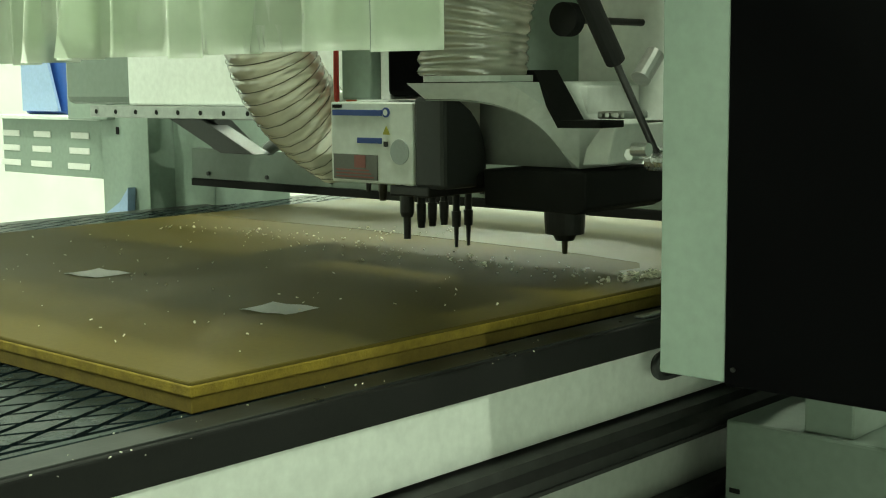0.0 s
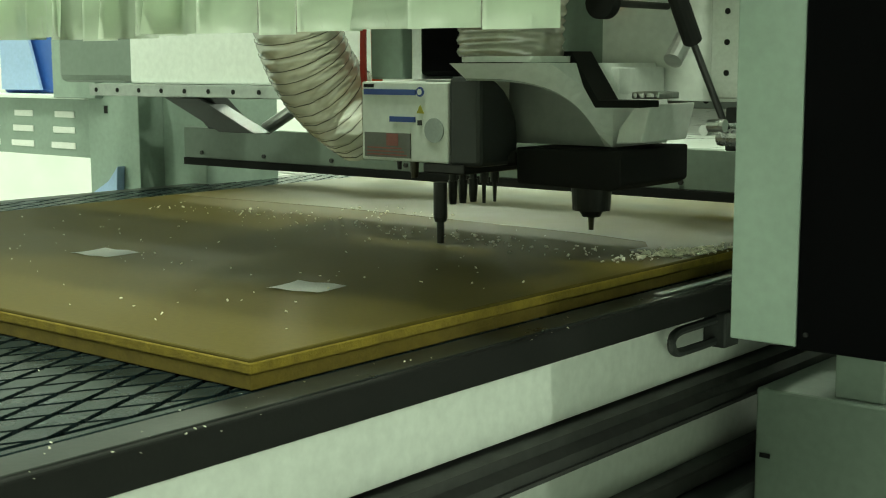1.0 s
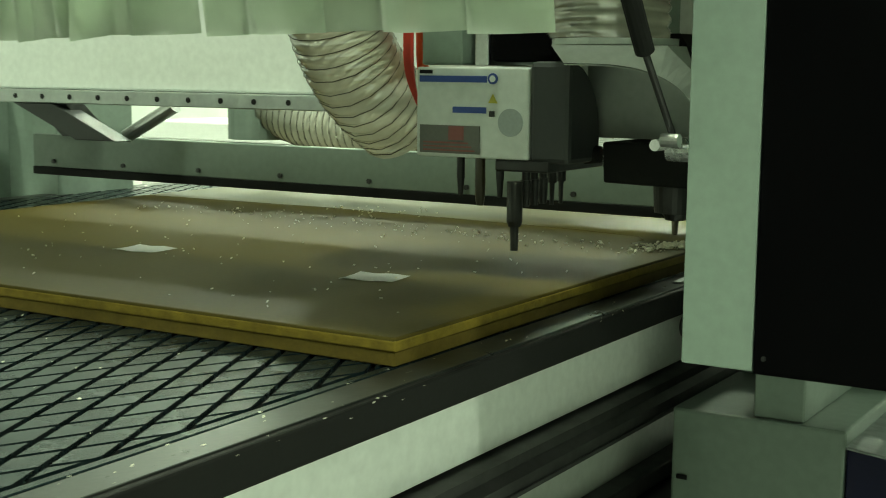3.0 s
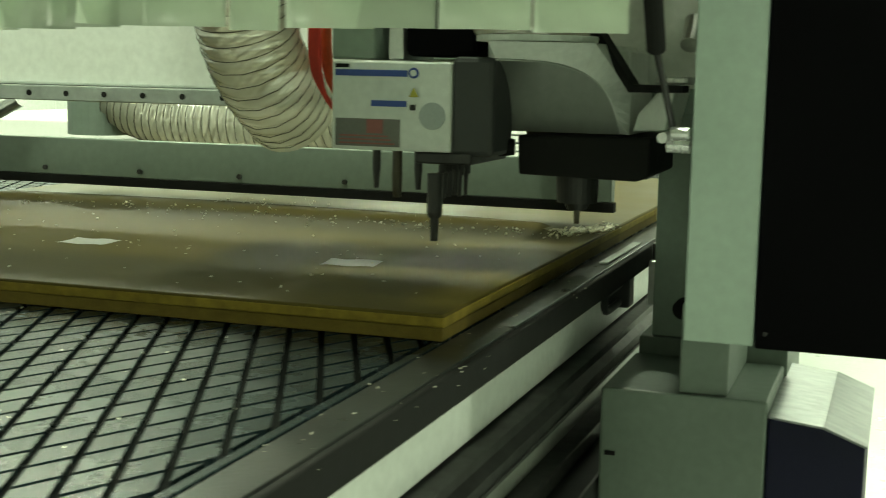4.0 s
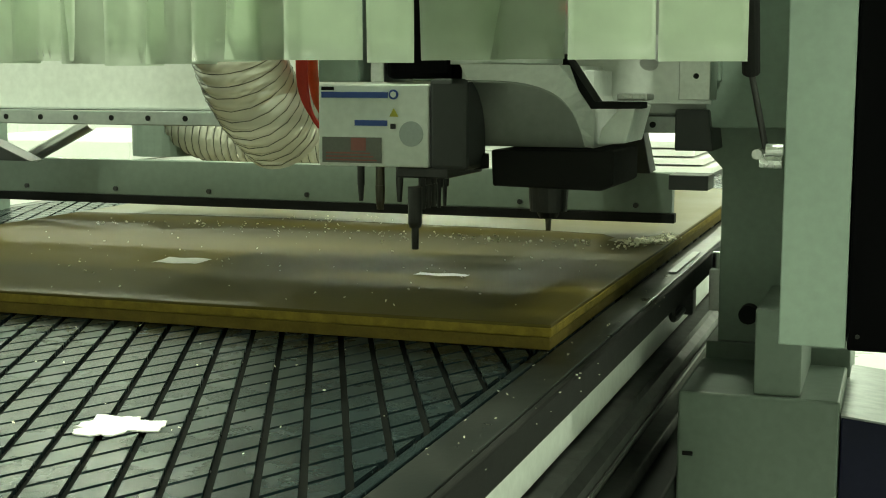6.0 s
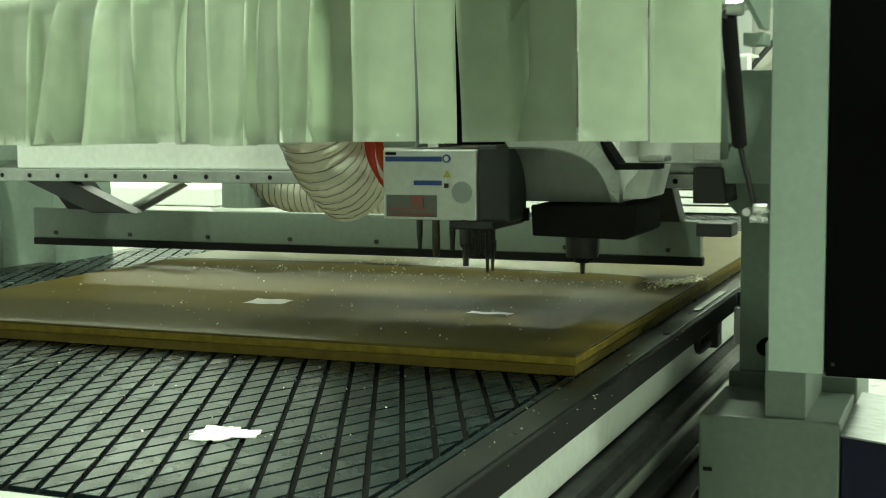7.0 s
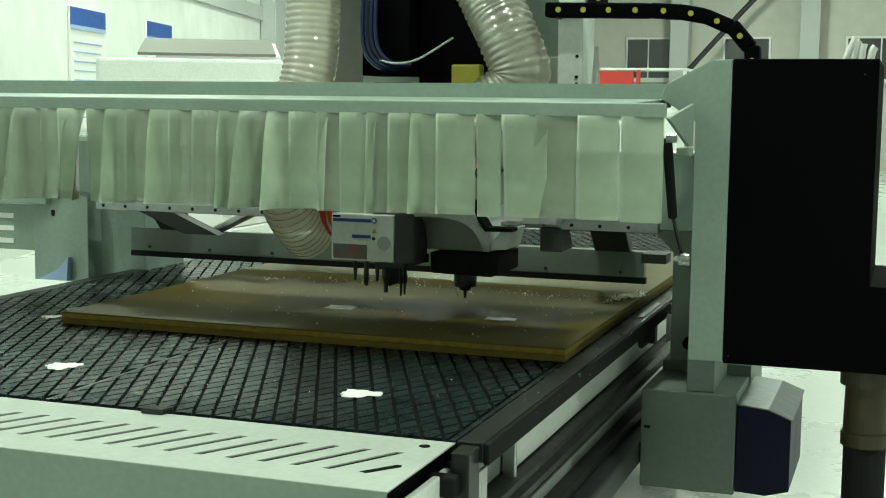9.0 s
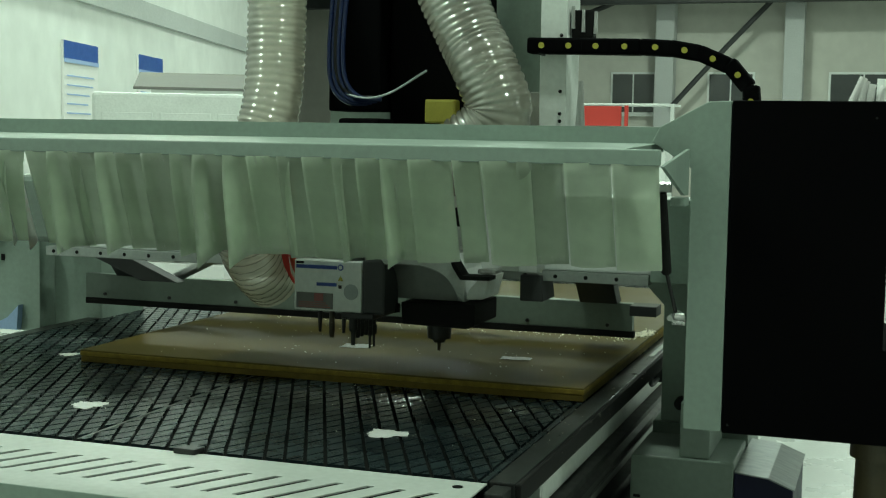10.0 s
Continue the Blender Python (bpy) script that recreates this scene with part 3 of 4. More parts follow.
def chips():
    rng = random.Random(3)
    bm = bmesh.new()

    def chip(x, y, z, s):
        m = pose(x, y, z + s * 0.25, rng.uniform(-40, 40), rng.uniform(-40, 40), rng.uniform(0, 180)) @ Matrix.Diagonal((s, s * rng.uniform(0.3, 0.9), s * 0.35, 1))
        bmesh.ops.create_cube(bm, size=1.0, matrix=m)
    top = Z + 0.0372
    # this row of pale chips stands in for a stripe of light across the board
    for k in range(150):
        x = rng.uniform(-1.35, -0.1)
        chip(x, 0.94 + 0.03 * math.sin(x * 5) + rng.gauss(0, 0.045), top, rng.choice((0.002, 0.003, 0.004, 0.006)))
    for k in range(130):
        chip(rng.uniform(-1.4, -0.05), rng.uniform(0.03, 1.1), top, rng.choice((0.0015, 0.002, 0.003, 0.004)))
    for k in range(330):
        a = rng.uniform(0, 1)
        chip(-0.085 + 0.075 * a + rng.gauss(0, 0.012), 0.93 + 0.14 * a + rng.gauss(0, 0.035), top, rng.choice((0.002, 0.003, 0.005, 0.008)))
    for k in range(30):
        chip(rng.gauss(-0.82, 0.07), rng.gauss(1.17, 0.06), top, rng.choice((0.003, 0.004, 0.006)))
    for k in range(45):
        chip(rng.uniform(0.0, 0.1), rng.uniform(-0.6, 0.6), Z + 0.0005, rng.choice((0.001, 0.0015, 0.0025)))
    for k in range(40):
        chip(rng.uniform(-1.2, -0.05), rng.uniform(-0.6, -0.02), Z + 0.0005, rng.choice((0.0015, 0.002, 0.003)))
    thing("wood_chips", bm, CHIPS, "pale wood chips scattered over the board and table, one row standing in for a light stripe", "wood chips", kind="stuff")


chips()


# ---- gantry: it slides along the table ----
def gantry():
    g = root("gantry", (0.3, 0.9, 0.0), "light grey steel gantry bridging the router table", "gantry")
    # right-hand upright
    part("front_plate", prism([(0.297, Z + 0.012), (0.385, Z + 0.012), (0.385, Z + 0.776), (0.333, Z + 0.774), (0.222, Z + 0.714), (0.205, Z + 0.68), (0.297, Z + 0.62)], "y", 0.467, 0.80, 0.002), PAINT, g)
    cover = part("black_cover", prism([(0.387, Z + 0.010), (0.98, Z + 0.010), (0.98, Z + 0.226), (0.733, Z + 0.226), (0.733, Z + 0.777), (0.387, Z + 0.777)], "y", 0.463, 0.95, 0.003), BLACK, g, "matt black sheet-metal cover")
    for x, z in ((0.40, 0.03), (0.70, 0.74)):
        part("rivet", cyl((x, 0.4625, Z + z), (x, 0.460, Z + z), 0.003, None, 8), STEEL_DARK, cover)
    for k, (x, lean) in enumerate(((0.632, 0.030), (0.655, 0.012), (0.676, 0.006), (0.698, 0.014))):
        part("white_sleeve", tube([(x, 0.80, Z + 0.774), (x + lean * 0.5, 0.80, Z + 0.81), (x + lean, 0.80, Z + 0.845 - 0.008 * k)], 0.010, 4, 10), PAPER, cover, "white rolled sleeve" if k == 0 else "")
    part("inner_leg", prism([(0.112, Z - 0.149), (0.2965, Z - 0.149), (0.2965, Z + 0.30), (0.05, Z + 0.30), (0.05, Z + 0.262), (0.112, Z + 0.197)], "y", 1.30, 1.62, 0.002), PAINT, g)
    # the unseen length behind the leg is added to block the north-east lamp
    part("side_web", box((0.2966, 0.801, Z - 0.02), (0.384, 1.86, Z + 0.70), 0.002), PAINT, g)
    part("neck_block", box((0.215, 0.992, Z - 0.183), (0.296, 1.29, Z - 0.03), 0.003), PAINT_DIMMED, g)
    part("base_plate", box((0.09, 1.2915, Z - 0.30), (0.37, 1.62, Z - 0.15), 0.003), PAINT_DIMMED, g)
    gb = part("gear_box", box((0.084, 0.98, Z - 0.482), (0.365, 1.29, Z - 0.1835), 0.005), PAINT_DIMMED, g)
    part("slot", box((0.094, 0.977, Z - 0.302), (0.113, 0.9795, Z - 0.294), 0.001), RUBBER, gb, "small dark slot")
    part("outlet", cyl((0.24, 1.08, Z - 0.482), (0.24, 1.08, Z - 0.50), 0.04, None, 16), STEEL_DARK, gb)
    mc = part("motor_cover", prism([(0.367, Z - 0.470), (0.455, Z - 0.474), (0.522, Z - 0.455), (0.522, Z - 0.243), (0.455, Z - 0.218), (0.367, Z - 0.209)], "y", 0.98, 1.40, 0.003), NAVY, g, "dark blue motor cover")
    sheet = [(0.366, Z - 0.2085), (0.455, Z - 0.2172), (0.5225, Z - 0.2425), (0.527, Z - 0.2405), (0.457, Z - 0.2135), (0.366, Z - 0.2045)]
    part("steel_cap", prism(sheet, "y", 0.974, 1.42, 0.001), CAP_STEEL, mc, "bright folded steel cap")
    part("clamp_bolt", cyl((0.275, 0.44, Z + 0.279), (0.297, 0.44, Z + 0.279), 0.008, None, 12), STEEL, g)
    part("clamp_bolt", cyl((0.262, 0.45, Z + 0.272), (0.268, 0.55, Z + 0.272), 0.007, None, 12), STEEL, g)
    part("knob", cyl((0.174, 1.265, Z - 0.089), (0.174, 1.2995, Z - 0.089), 0.019, None, 16), RUBBER, g, "round black knob")
    cup = part("filter_cup", cyl((0.737, 0.54, Z - 0.18), (0.737, 0.54, Z - 0.012), 0.056, 0.052, 48), BROWN, g, "amber filter cup")
    part("flange", cyl((0.737, 0.54, Z - 0.03), (0.737, 0.54, Z + 0.009), 0.066, None, 48), BROWN, cup)
    part("band", cyl((0.737, 0.54, Z - 0.185), (0.737, 0.54, Z - 0.15), 0.060, None, 48), BROWN, cup)
    part("hose_end", cyl((0.737, 0.54, Z - 0.36), (0.737, 0.54, Z - 0.186), 0.052, None, 24), RUBBER, cup)
    # hood and beam
    part("hood_lip", box((-2.45, 0.100, Z + 0.630), (0.284, 0.130, Z + 0.664), 0.003), PAINT, g)
    part("hood_top", prism([(0.13, Z + 0.645), (0.13, Z + 0.664), (0.58, Z + 0.676), (0.58, Z + 0.715), (0.64, Z + 0.715), (0.64, Z + 0.655)], "x", -2.45, 0.2045), PAINT, g)
    part("hood_gusset", prism([(0.104, Z + 0.63), (0.46, Z + 0.665), (0.46, Z + 0.56), (0.40, Z + 0.56)], "x", 0.286, 0.294), PAINT, g)
    part("gusset_tab", box((0.262, 0.40, Z + 0.535), (0.2955, 0.46, Z + 0.555), 0.002), PAINT, g)
    beam = part("beam", box((-1.735, 1.10, Z + 0.305), (0.296, 1.299, Z + 0.52), 0.006), PAINT_WHITE, g, "off-white box beam")
    part("beam_lip", box((-1.89, 1.085, Z + 0.274), (0.10, 1.16, Z + 0.3045), 0.002), GALVANISED, beam, "steel rail plate with holes")
    for k in range(22):
        x = -1.86 + k * 0.089
        part("hole", cyl((x, 1.0835, Z + 0.289), (x, 1.0848, Z + 0.289), 0.006, None, 12), RUBBER, beam)
    part("beam_shoe", box((-2.2, 1.20, Z + 0.305), (-1.737, 1.46, Z + 0.53), 0.02), PAINT_DIMMED, g, "olive-grey cast beam shoe")
    part("beam_end", box((0.105, 1.0835, Z + 0.285), (0.2955, 1.099, Z + 0.52), 0.003), PAINT, g)
    st = part("gas_strut", cyl((0.262, 0.27, Z + 0.575), (0.253, 0.434, Z + 0.382), 0.012, None, 14), RUBBER, g, "black gas strut")
    part("rod", cyl((0.253, 0.434, Z + 0.382), (0.272, 0.50, Z + 0.262), 0.0045, None, 10), STEEL_DARK, st)
    part("rod_end", cyl((0.262, 0.492, Z + 0.262), (0.292, 0.492, Z + 0.262), 0.011, None, 12), STEEL, st)
    part("strut_socket", cyl((0.262, 0.262, Z + 0.583), (0.285, 0.262, Z + 0.583), 0.012, None, 12), STEEL, st)
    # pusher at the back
    bar = part("pusher_bar", box((-2.012, 1.495, Z + 0.084), (-0.018, 1.53, Z + 0.172), 0.002), PAINT_DIMMED, g, "light grey pusher bar")
    part("rubber_strip", box((-2.012, 1.492, Z + 0.063), (-0.012, 1.52, Z + 0.0835), 0.001), RUBBER, bar, "black rubber strip")
    part("end_tab", box((-0.0175, 1.44, Z + 0.140), (0.066, 1.53, Z + 0.172), 0.002), PAINT_DARK, bar)
    for k in range(8):
        x = -1.93 + k * 0.262
        part("screw", cyl((x, 1.4945, Z + 0.10), (x, 1.489, Z + 0.10), 0.006, None, 10), STEEL_DARK, bar)
    for x in (-1.80, -0.12):
        part("pusher_arm", prism([(1.36, Z + 0.27), (1.42, Z + 0.27), (1.53, Z + 0.175), (1.46, Z + 0.172)], "x", x - 0.06, x + 0.06, 0.002), PAINT_DARK, g, "dark slanting bracket")
    part("bracket", prism([(-1.93, Z + 0.262), (-1.78, Z + 0.262), (-1.56, Z + 0.172), (-1.70, Z + 0.172)], "y", 1.36, 1.42, 0.002), PAINT_DARK, g, "dark slanting bracket")
    part("air_cylinder", cyl((-1.45, 1.46, Z + 0.262), (-1.62, 1.46, Z + 0.18), 0.018, None, 14), ALUMINIUM, g)
    # left-hand upright with its covers
    part("left_leg", box((-2.44, 1.47, Z - 0.05), (-2.19, 1.85, Z + 0.30), 0.003), PAINT, g)
    part("left_leg_back", box((-2.189, 1.56, Z - 0.05), (-1.99, 1.85, Z + 0.30), 0.003), PAINT, g)
    part("left_plate", box((-2.58, 1.44, Z + 0.25), (-2.36, 1.469, Z + 0.70), 0.003), PAINT, g)
    for x, z in ((-2.49, 0.435), (-2.465, 0.435), (-2.49, 0.405), (-2.465, 0.405)):
        part("bolt", cyl((x, 1.4395, Z + z), (x, 1.433, Z + z), 0.008, None, 10), STEEL_DARK, g)
    part("pulley", cyl((-2.37, 1.40, Z + 0.42), (-2.37, 1.4395, Z + 0.42), 0.045, 0.04, 20), BROWN, g, "olive pulley")
    part("leg_slot", box((-2.355, 1.466, Z + 0.205), (-2.34, 1.4695, Z + 0.228), 0.001), RUBBER, g, "dark slot")
    part("toe_plate", prism([(-2.40, Z - 0.045), (-2.27, Z - 0.045), (-2.262, Z + 0.047), (-2.31, Z + 0.0)], "y", 1.44, 1.468, 0.001), PALE_BLUE, g, "pale blue toe plate")
    louvre = part("louvre_panel", box((-3.1, 1.50, Z + 0.06), (-2.445, 1.515, Z + 0.245), 0.002), PAINT, g, "light grey slotted panel")
    for k in range(3):
        for x in (-2.62, -2.85, -3.05):
            part("louvre", box((x - 0.065 + 0.012 * k, 1.4965, Z + 0.085 + 0.05 * k), (x + 0.065, 1.4995, Z + 0.105 + 0.05 * k), 0.001), PAPER, louvre, "bright slot")
    part("side_tray", box((-3.1, 1.46, Z + 0.246), (-2.445, 1.60, Z + 0.258), 0.002), PAINT_WHITE, g)
    bin_ = part("blue_bin", box((-3.05, 1.56, Z + 0.2585), (-2.715, 1.85, Z + 0.52), 0.012), BLUE, g, "blue plastic bin")
    part("paper_sheet", prism([(-3.02, Z + 0.27), (-2.79, Z + 0.27), (-2.86, Z + 0.46), (-3.02, Z + 0.46)], "y", 1.535, 1.545), PALE_BLUE, bin_, "pale blue sheets")
    # return duct behind the beam
    pts = [(-1.36, 1.74, Z + 0.26), (-1.2, 1.72, Z + 0.222), (-1.0, 1.70, Z + 0.212), (-0.8, 1.70, Z + 0.215), (-0.62, 1.70, Z + 0.25), (-0.5, 1.70, Z + 0.34)]
    duct = part("return_hose", ribbed(pts, 0.075, 0.022), HOSE, g, "clear ribbed hose", True)
    part("hose_wire", spiral(pts, 0.077, 0.022, 0.0013), HOSE_LINE, duct)
    part("elbow", cyl((-1.41, 1.74, Z + 0.17), (-1.41, 1.74, Z + 0.36), 0.085, None, 28), PAINT_DIMMED, g, "grey duct elbow")
    # cable chain over the cover
    chain_line = spline([(-0.16, 0.86, Z + 0.93), (0.0, 0.86, Z + 0.927), (0.16, 0.86, Z + 0.922), (0.26, 0.86, Z + 0.905), (0.345, 0.86, Z + 0.862), (0.385, 0.86, Z + 0.80), (0.39, 0.86, Z + 0.77)], 24)
    total, marks, step = 0.0, [], 0.076
    for a, b in zip(chain_line, chain_line[1:]):
        total += (b - a).length
        if total >= step * len(marks):
            marks.append((a, (b - a).normalized()))
    chain = part("cable_chain", box((-0.168, 0.835, Z + 0.905), (-0.162, 0.885, Z + 0.95), 0.001), STEEL_DARK, g, "black plastic cable chain with yellow pins")
    for a, d in marks:
        m = Matrix.Translation(a) @ Matrix.Rotation(-math.atan2(d.z, d.x), 4, "Y")
        bm = box((-0.041, -0.028, -0.021), (0.041, 0.028, 0.021), 0.006)
        bm.transform(m)
        part("link", bm, BLACK, chain)
        bm = cyl((0, -0.0285, 0), (0, -0.032, 0), 0.008, None, 12)
        bm.transform(m)
        part("pin", bm, YELLOW, chain)
    return g


GANTRY = gantry()


def curtain():
    """Soft strips, each hung by its top edge; a free edge of most curls forward towards its foot."""
    rng = random.Random(11)
    strips, x = [], 0.283
    slits = (0.184, 0.083, -0.101, -0.165, -1.25)
    while x > -2.42:
        wide = rng.uniform(0.084, 0.112)
        belly, lean, drop = rng.uniform(-0.010, 0.004), rng.uniform(-0.004, 0.004), rng.uniform(0.240, 0.247)
        flare = rng.choice((0.3, 0.9, 1.3, 1.6, 1.9)) if len(strips) > 3 else rng.choice((0.0, 0.3))
        start = rng.uniform(0.12, 0.26)
        side = rng.choice((-1, -1, 1))
        slit = [q for q in slits if x - 0.125 < q < x - 0.045]
        if slit:
            wide, lean = x - slit[0] - 0.001, 0.0
            flare *= 0.4
        shrink = 0.10 if slit and slit[0] in slits[2:] else 0.02
        bm = bmesh.new()
        rows = []
        for i in range(9):
            z = -drop * i / 8
            f = (i / 8) ** 0.75
            row = []
            for k in range(13):
                u = k / 12 - 0.5
                px = (u - 0.5) * wide * (1 - shrink * f) + wide / 2 + lean * f
                edge = max(0.0, side * u - start)
                px -= side * edge * edge * wide * flare * f * 0.9
                py = f * (belly * (1 - 4 * u * u) - flare * wide * edge * 1.5) + 0.006 * u + 0.0018 * math.sin(6 * u + 0.7 * i)
                row.append(bm.verts.new((px, py, z)))
            rows.append(row)
        fs = [bm.faces.new((a[k], a[k + 1], b[k + 1], b[k])) for a, b in zip(rows, rows[1:]) for k in range(12)]
        bmesh.ops.solidify(bm, geom=fs, thickness=0.0022)
        me = bpy.data.meshes.new("strip")
        bm.to_mesh(me)
        bm.free()
        me.materials.append(PVC)
        me.polygons.foreach_set("use_smooth", [True] * len(me.polygons))
        ob = new("strip", me)
        ob.parent = GANTRY
        at = Vector((x - wide / 2, 0.103 - 0.004 * (len(strips) % 2), Z + 0.634)) - origin[GANTRY]
        ob.location = at
        if not strips:
            tagged(ob, "milky soft plastic curtain strip")
        strips.append((ob, at, rng.uniform(0.92, 1.08)))
        x -= wide + 0.0015 if slit else wide * rng.uniform(0.62, 0.74)
    return strips


STRIPS = curtain()


# ---- head: it rides across the gantry and dips to drill ----
def hose(name, points, radius, pitch, parent, label, wired=None):
    """A ribbed clear hose; a dark coil draws the shade between ribs over the stretch of its line that is named."""
    wall = part(name, ribbed(points, radius, pitch), HOSE, parent, label, True)
    if wired:
        # thin dark coil: shade in the gaps between ribs, drawn as a line
        part("wire", spiral(points[wired:], radius * 1.012, pitch, 0.0009), HOSE_LINE, wall, "dark spiral line for the shade between the ribs")
    return wall


def hood_front(x, z):
    """Depth of the hood's leaning front at a width and a height over the table."""
    top = 0.645 + 0.58 * (x + 0.296)
    return top + (0.873 - top) * (0.357 - z) / 0.139


def hood_arch(n=20):
    out = []
    for k in range(n + 1):
        a = math.pi / 2 * (1 - k / n)
        x, z = -0.296 + 0.152 * math.cos(a) ** 0.62, 0.218 + 0.114 * math.sin(a) ** 0.62
        out.append(Vector((x, hood_front(x, z), Z + z)))
    return out


def hood_shell():
    """White shell: a band round the arch, folded back over the top and the side."""
    n = 20
    corners = [Vector(v) for v in ((-0.296, 0.645, Z + 0.357), (-0.155, 0.727, Z + 0.357), (-0.126, 0.868, Z + 0.281), (-0.128, 0.871, Z + 0.2165))]
    stops = (0, 9, 16, n)
    rim = []
    for a, b, i0, i1 in zip(corners, corners[1:], stops, stops[1:]):
        rim += [a.lerp(b, k / (i1 - i0)) for k in range(i1 - i0)]
    rim.append(corners[-1])
    bm = bmesh.new()
    inner = [bm.verts.new(v) for v in hood_arch(n)]
    outer = [bm.verts.new(v) for v in rim]
    back = [bm.verts.new((v.x, 1.05, v.z)) for v in rim]
    fs = []
    for k in range(n):
        fs.append(bm.faces.new((inner[k], inner[k + 1], outer[k + 1], outer[k])))
        fs.append(bm.faces.new((outer[k], outer[k + 1], back[k + 1], back[k])))
    left = [bm.verts.new((-0.343, 0.80, Z + 0.357)), bm.verts.new((-0.343, 1.05, Z + 0.357))]
    fs.append(bm.faces.new((outer[0], back[0], left[1], left[0])))
    low = bm.verts.new((-0.343, 0.80, Z + 0.335))
    fs.append(bm.faces.new((inner[0], outer[0], left[0], low)))
    bmesh.ops.recalc_face_normals(bm, faces=fs)
    bmesh.ops.solidify(bm, geom=fs, thickness=0.003)
    return bm


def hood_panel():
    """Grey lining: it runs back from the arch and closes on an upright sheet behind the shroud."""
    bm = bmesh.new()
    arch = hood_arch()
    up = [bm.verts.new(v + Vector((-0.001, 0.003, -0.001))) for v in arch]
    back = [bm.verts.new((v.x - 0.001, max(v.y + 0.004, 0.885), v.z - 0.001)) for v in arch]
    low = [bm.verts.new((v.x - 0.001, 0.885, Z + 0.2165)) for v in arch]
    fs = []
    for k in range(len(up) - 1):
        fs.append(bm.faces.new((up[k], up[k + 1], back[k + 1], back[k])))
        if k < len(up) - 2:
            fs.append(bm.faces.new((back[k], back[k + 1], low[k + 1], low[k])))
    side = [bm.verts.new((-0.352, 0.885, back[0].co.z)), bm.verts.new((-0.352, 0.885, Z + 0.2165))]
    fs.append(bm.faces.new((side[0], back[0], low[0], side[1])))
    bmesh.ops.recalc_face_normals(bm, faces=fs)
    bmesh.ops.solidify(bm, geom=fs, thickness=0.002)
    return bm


def head():
    h = root("router_head", (-0.4, 0.75, Z), "white drilling block and spindle under clear dust hoses", "router head")
    # drilling block with its printed front
    blk = part("drill_block", box((-0.590, 0.752, Z + 0.184), (-0.387, 0.93, Z + 0.325), 0.003), PAINT_WHITE, h, "white drilling block")
    f0, f1 = 0.7495, 0.7518
    part("top_bar", box((-0.583, f0, Z + 0.3015), (-0.460, f1, Z + 0.3115), 0), LABEL_BLUE, blk, "dark blue printed bar")
    part("mark", box((-0.583, f0, Z + 0.3145), (-0.560, f1, Z + 0.3205), 0), RUBBER, blk)
    part("small_bar", box((-0.521, f0, Z + 0.254), (-0.461, f1, Z + 0.2635), 0), LABEL_BLUE, blk, "blue printed bar")
    part("seal", cyl((-0.4495, f1, Z + 0.3075), (-0.4495, f0, Z + 0.3075), 0.0085, None, 24), LABEL_BLUE, blk, "round blue emblem")
    part("seal_centre", cyl((-0.4495, f0 + 0.0002, Z + 0.3075), (-0.4495, f0 - 0.0006, Z + 0.3075), 0.0052, None, 24), PAINT_WHITE, blk)
    part("warning", add_prism(bmesh.new(), [(-0.457, Z + 0.270), (-0.441, Z + 0.270), (-0.449, Z + 0.284)], "y", f0, f1), YELLOW, blk, "faded yellow warning triangle")
    part("warning_low", box((-0.455, f0, Z + 0.249), (-0.446, f1, Z + 0.258), 0), STEEL_DARK, blk)
    part("disc", cyl((-0.4175, f1, Z + 0.241), (-0.4175, f0, Z + 0.241), 0.0215, None, 36), LABEL_GREY, blk, "round grey plug")
    part("plate", box((-0.582, f0, Z + 0.190), (-0.472, f1, Z + 0.234), 0), LABEL_DARK, blk, "dull grey type plate")
    part("plate_mark", box((-0.528, f0 - 0.0007, Z + 0.211), (-0.500, f0 - 0.0001, Z + 0.233), 0), LABEL_RED, blk)
    for k in range(3):
        part("text_line", box((-0.575, f0 - 0.0006, Z + 0.1935 + k * 0.006), (-0.48 - 0.006 * k, f0 - 0.0001, Z + 0.196 + k * 0.006), 0), LABEL_RED, blk)
    pts = [(0.753, 0.180), (0.753, 0.334), (0.775, 0.335), (0.80, 0.327), (0.825, 0.311), (0.845, 0.289), (0.859, 0.260), (0.864, 0.228), (0.864, 0.180)]
    part("side_shroud", prism([(y, Z + z) for y, z in pts], "x", -0.3865, -0.318, 0.008), PAINT_DARK, h, "dark grey rounded shroud")
    part("shroud_knob", cyl((-0.335, 0.845, Z + 0.192), (-0.31, 0.85, Z + 0.192), 0.016, 0.013, 18), RUBBER, h, "black rubber knob")
    part("base_block", box((-0.445, 0.752, Z + 0.166), (-0.352, 0.95, Z + 0.1835), 0.003), STEEL_DARK, h)
    # vertical slides over the block
    part("slide_column", box((-0.612, 0.80, Z + 0.328), (-0.535, 0.95, Z + 0.62), 0.004), PAINT, h, "grey slide column")
    part("slide_column", box((-0.512, 0.80, Z + 0.328), (-0.486, 0.95, Z + 0.62), 0.003), ALUMINIUM, h, "bright slide rail")
    part("drill_motor", box((-0.476, 0.78, Z + 0.334), (-0.353, 0.93, Z + 0.72), 0.010), BLACK, h, "black drill motor")
    part("valve_block", box((-0.53, 0.84, Z + 0.74), (-0.375, 0.98, Z + 1.25), 0.006), BLACK, h, "black valve block")
    part("carriage_plate", box((-0.62, 1.06, Z + 0.33), (0.06, 1.082, Z + 1.2), 0.003), PAINT, h)
    part("back_post", box((0.066, 0.90, Z + 0.60), (0.14, 1.05, Z + 1.3), 0.003), PAINT_WHITE, h, "white carriage post")
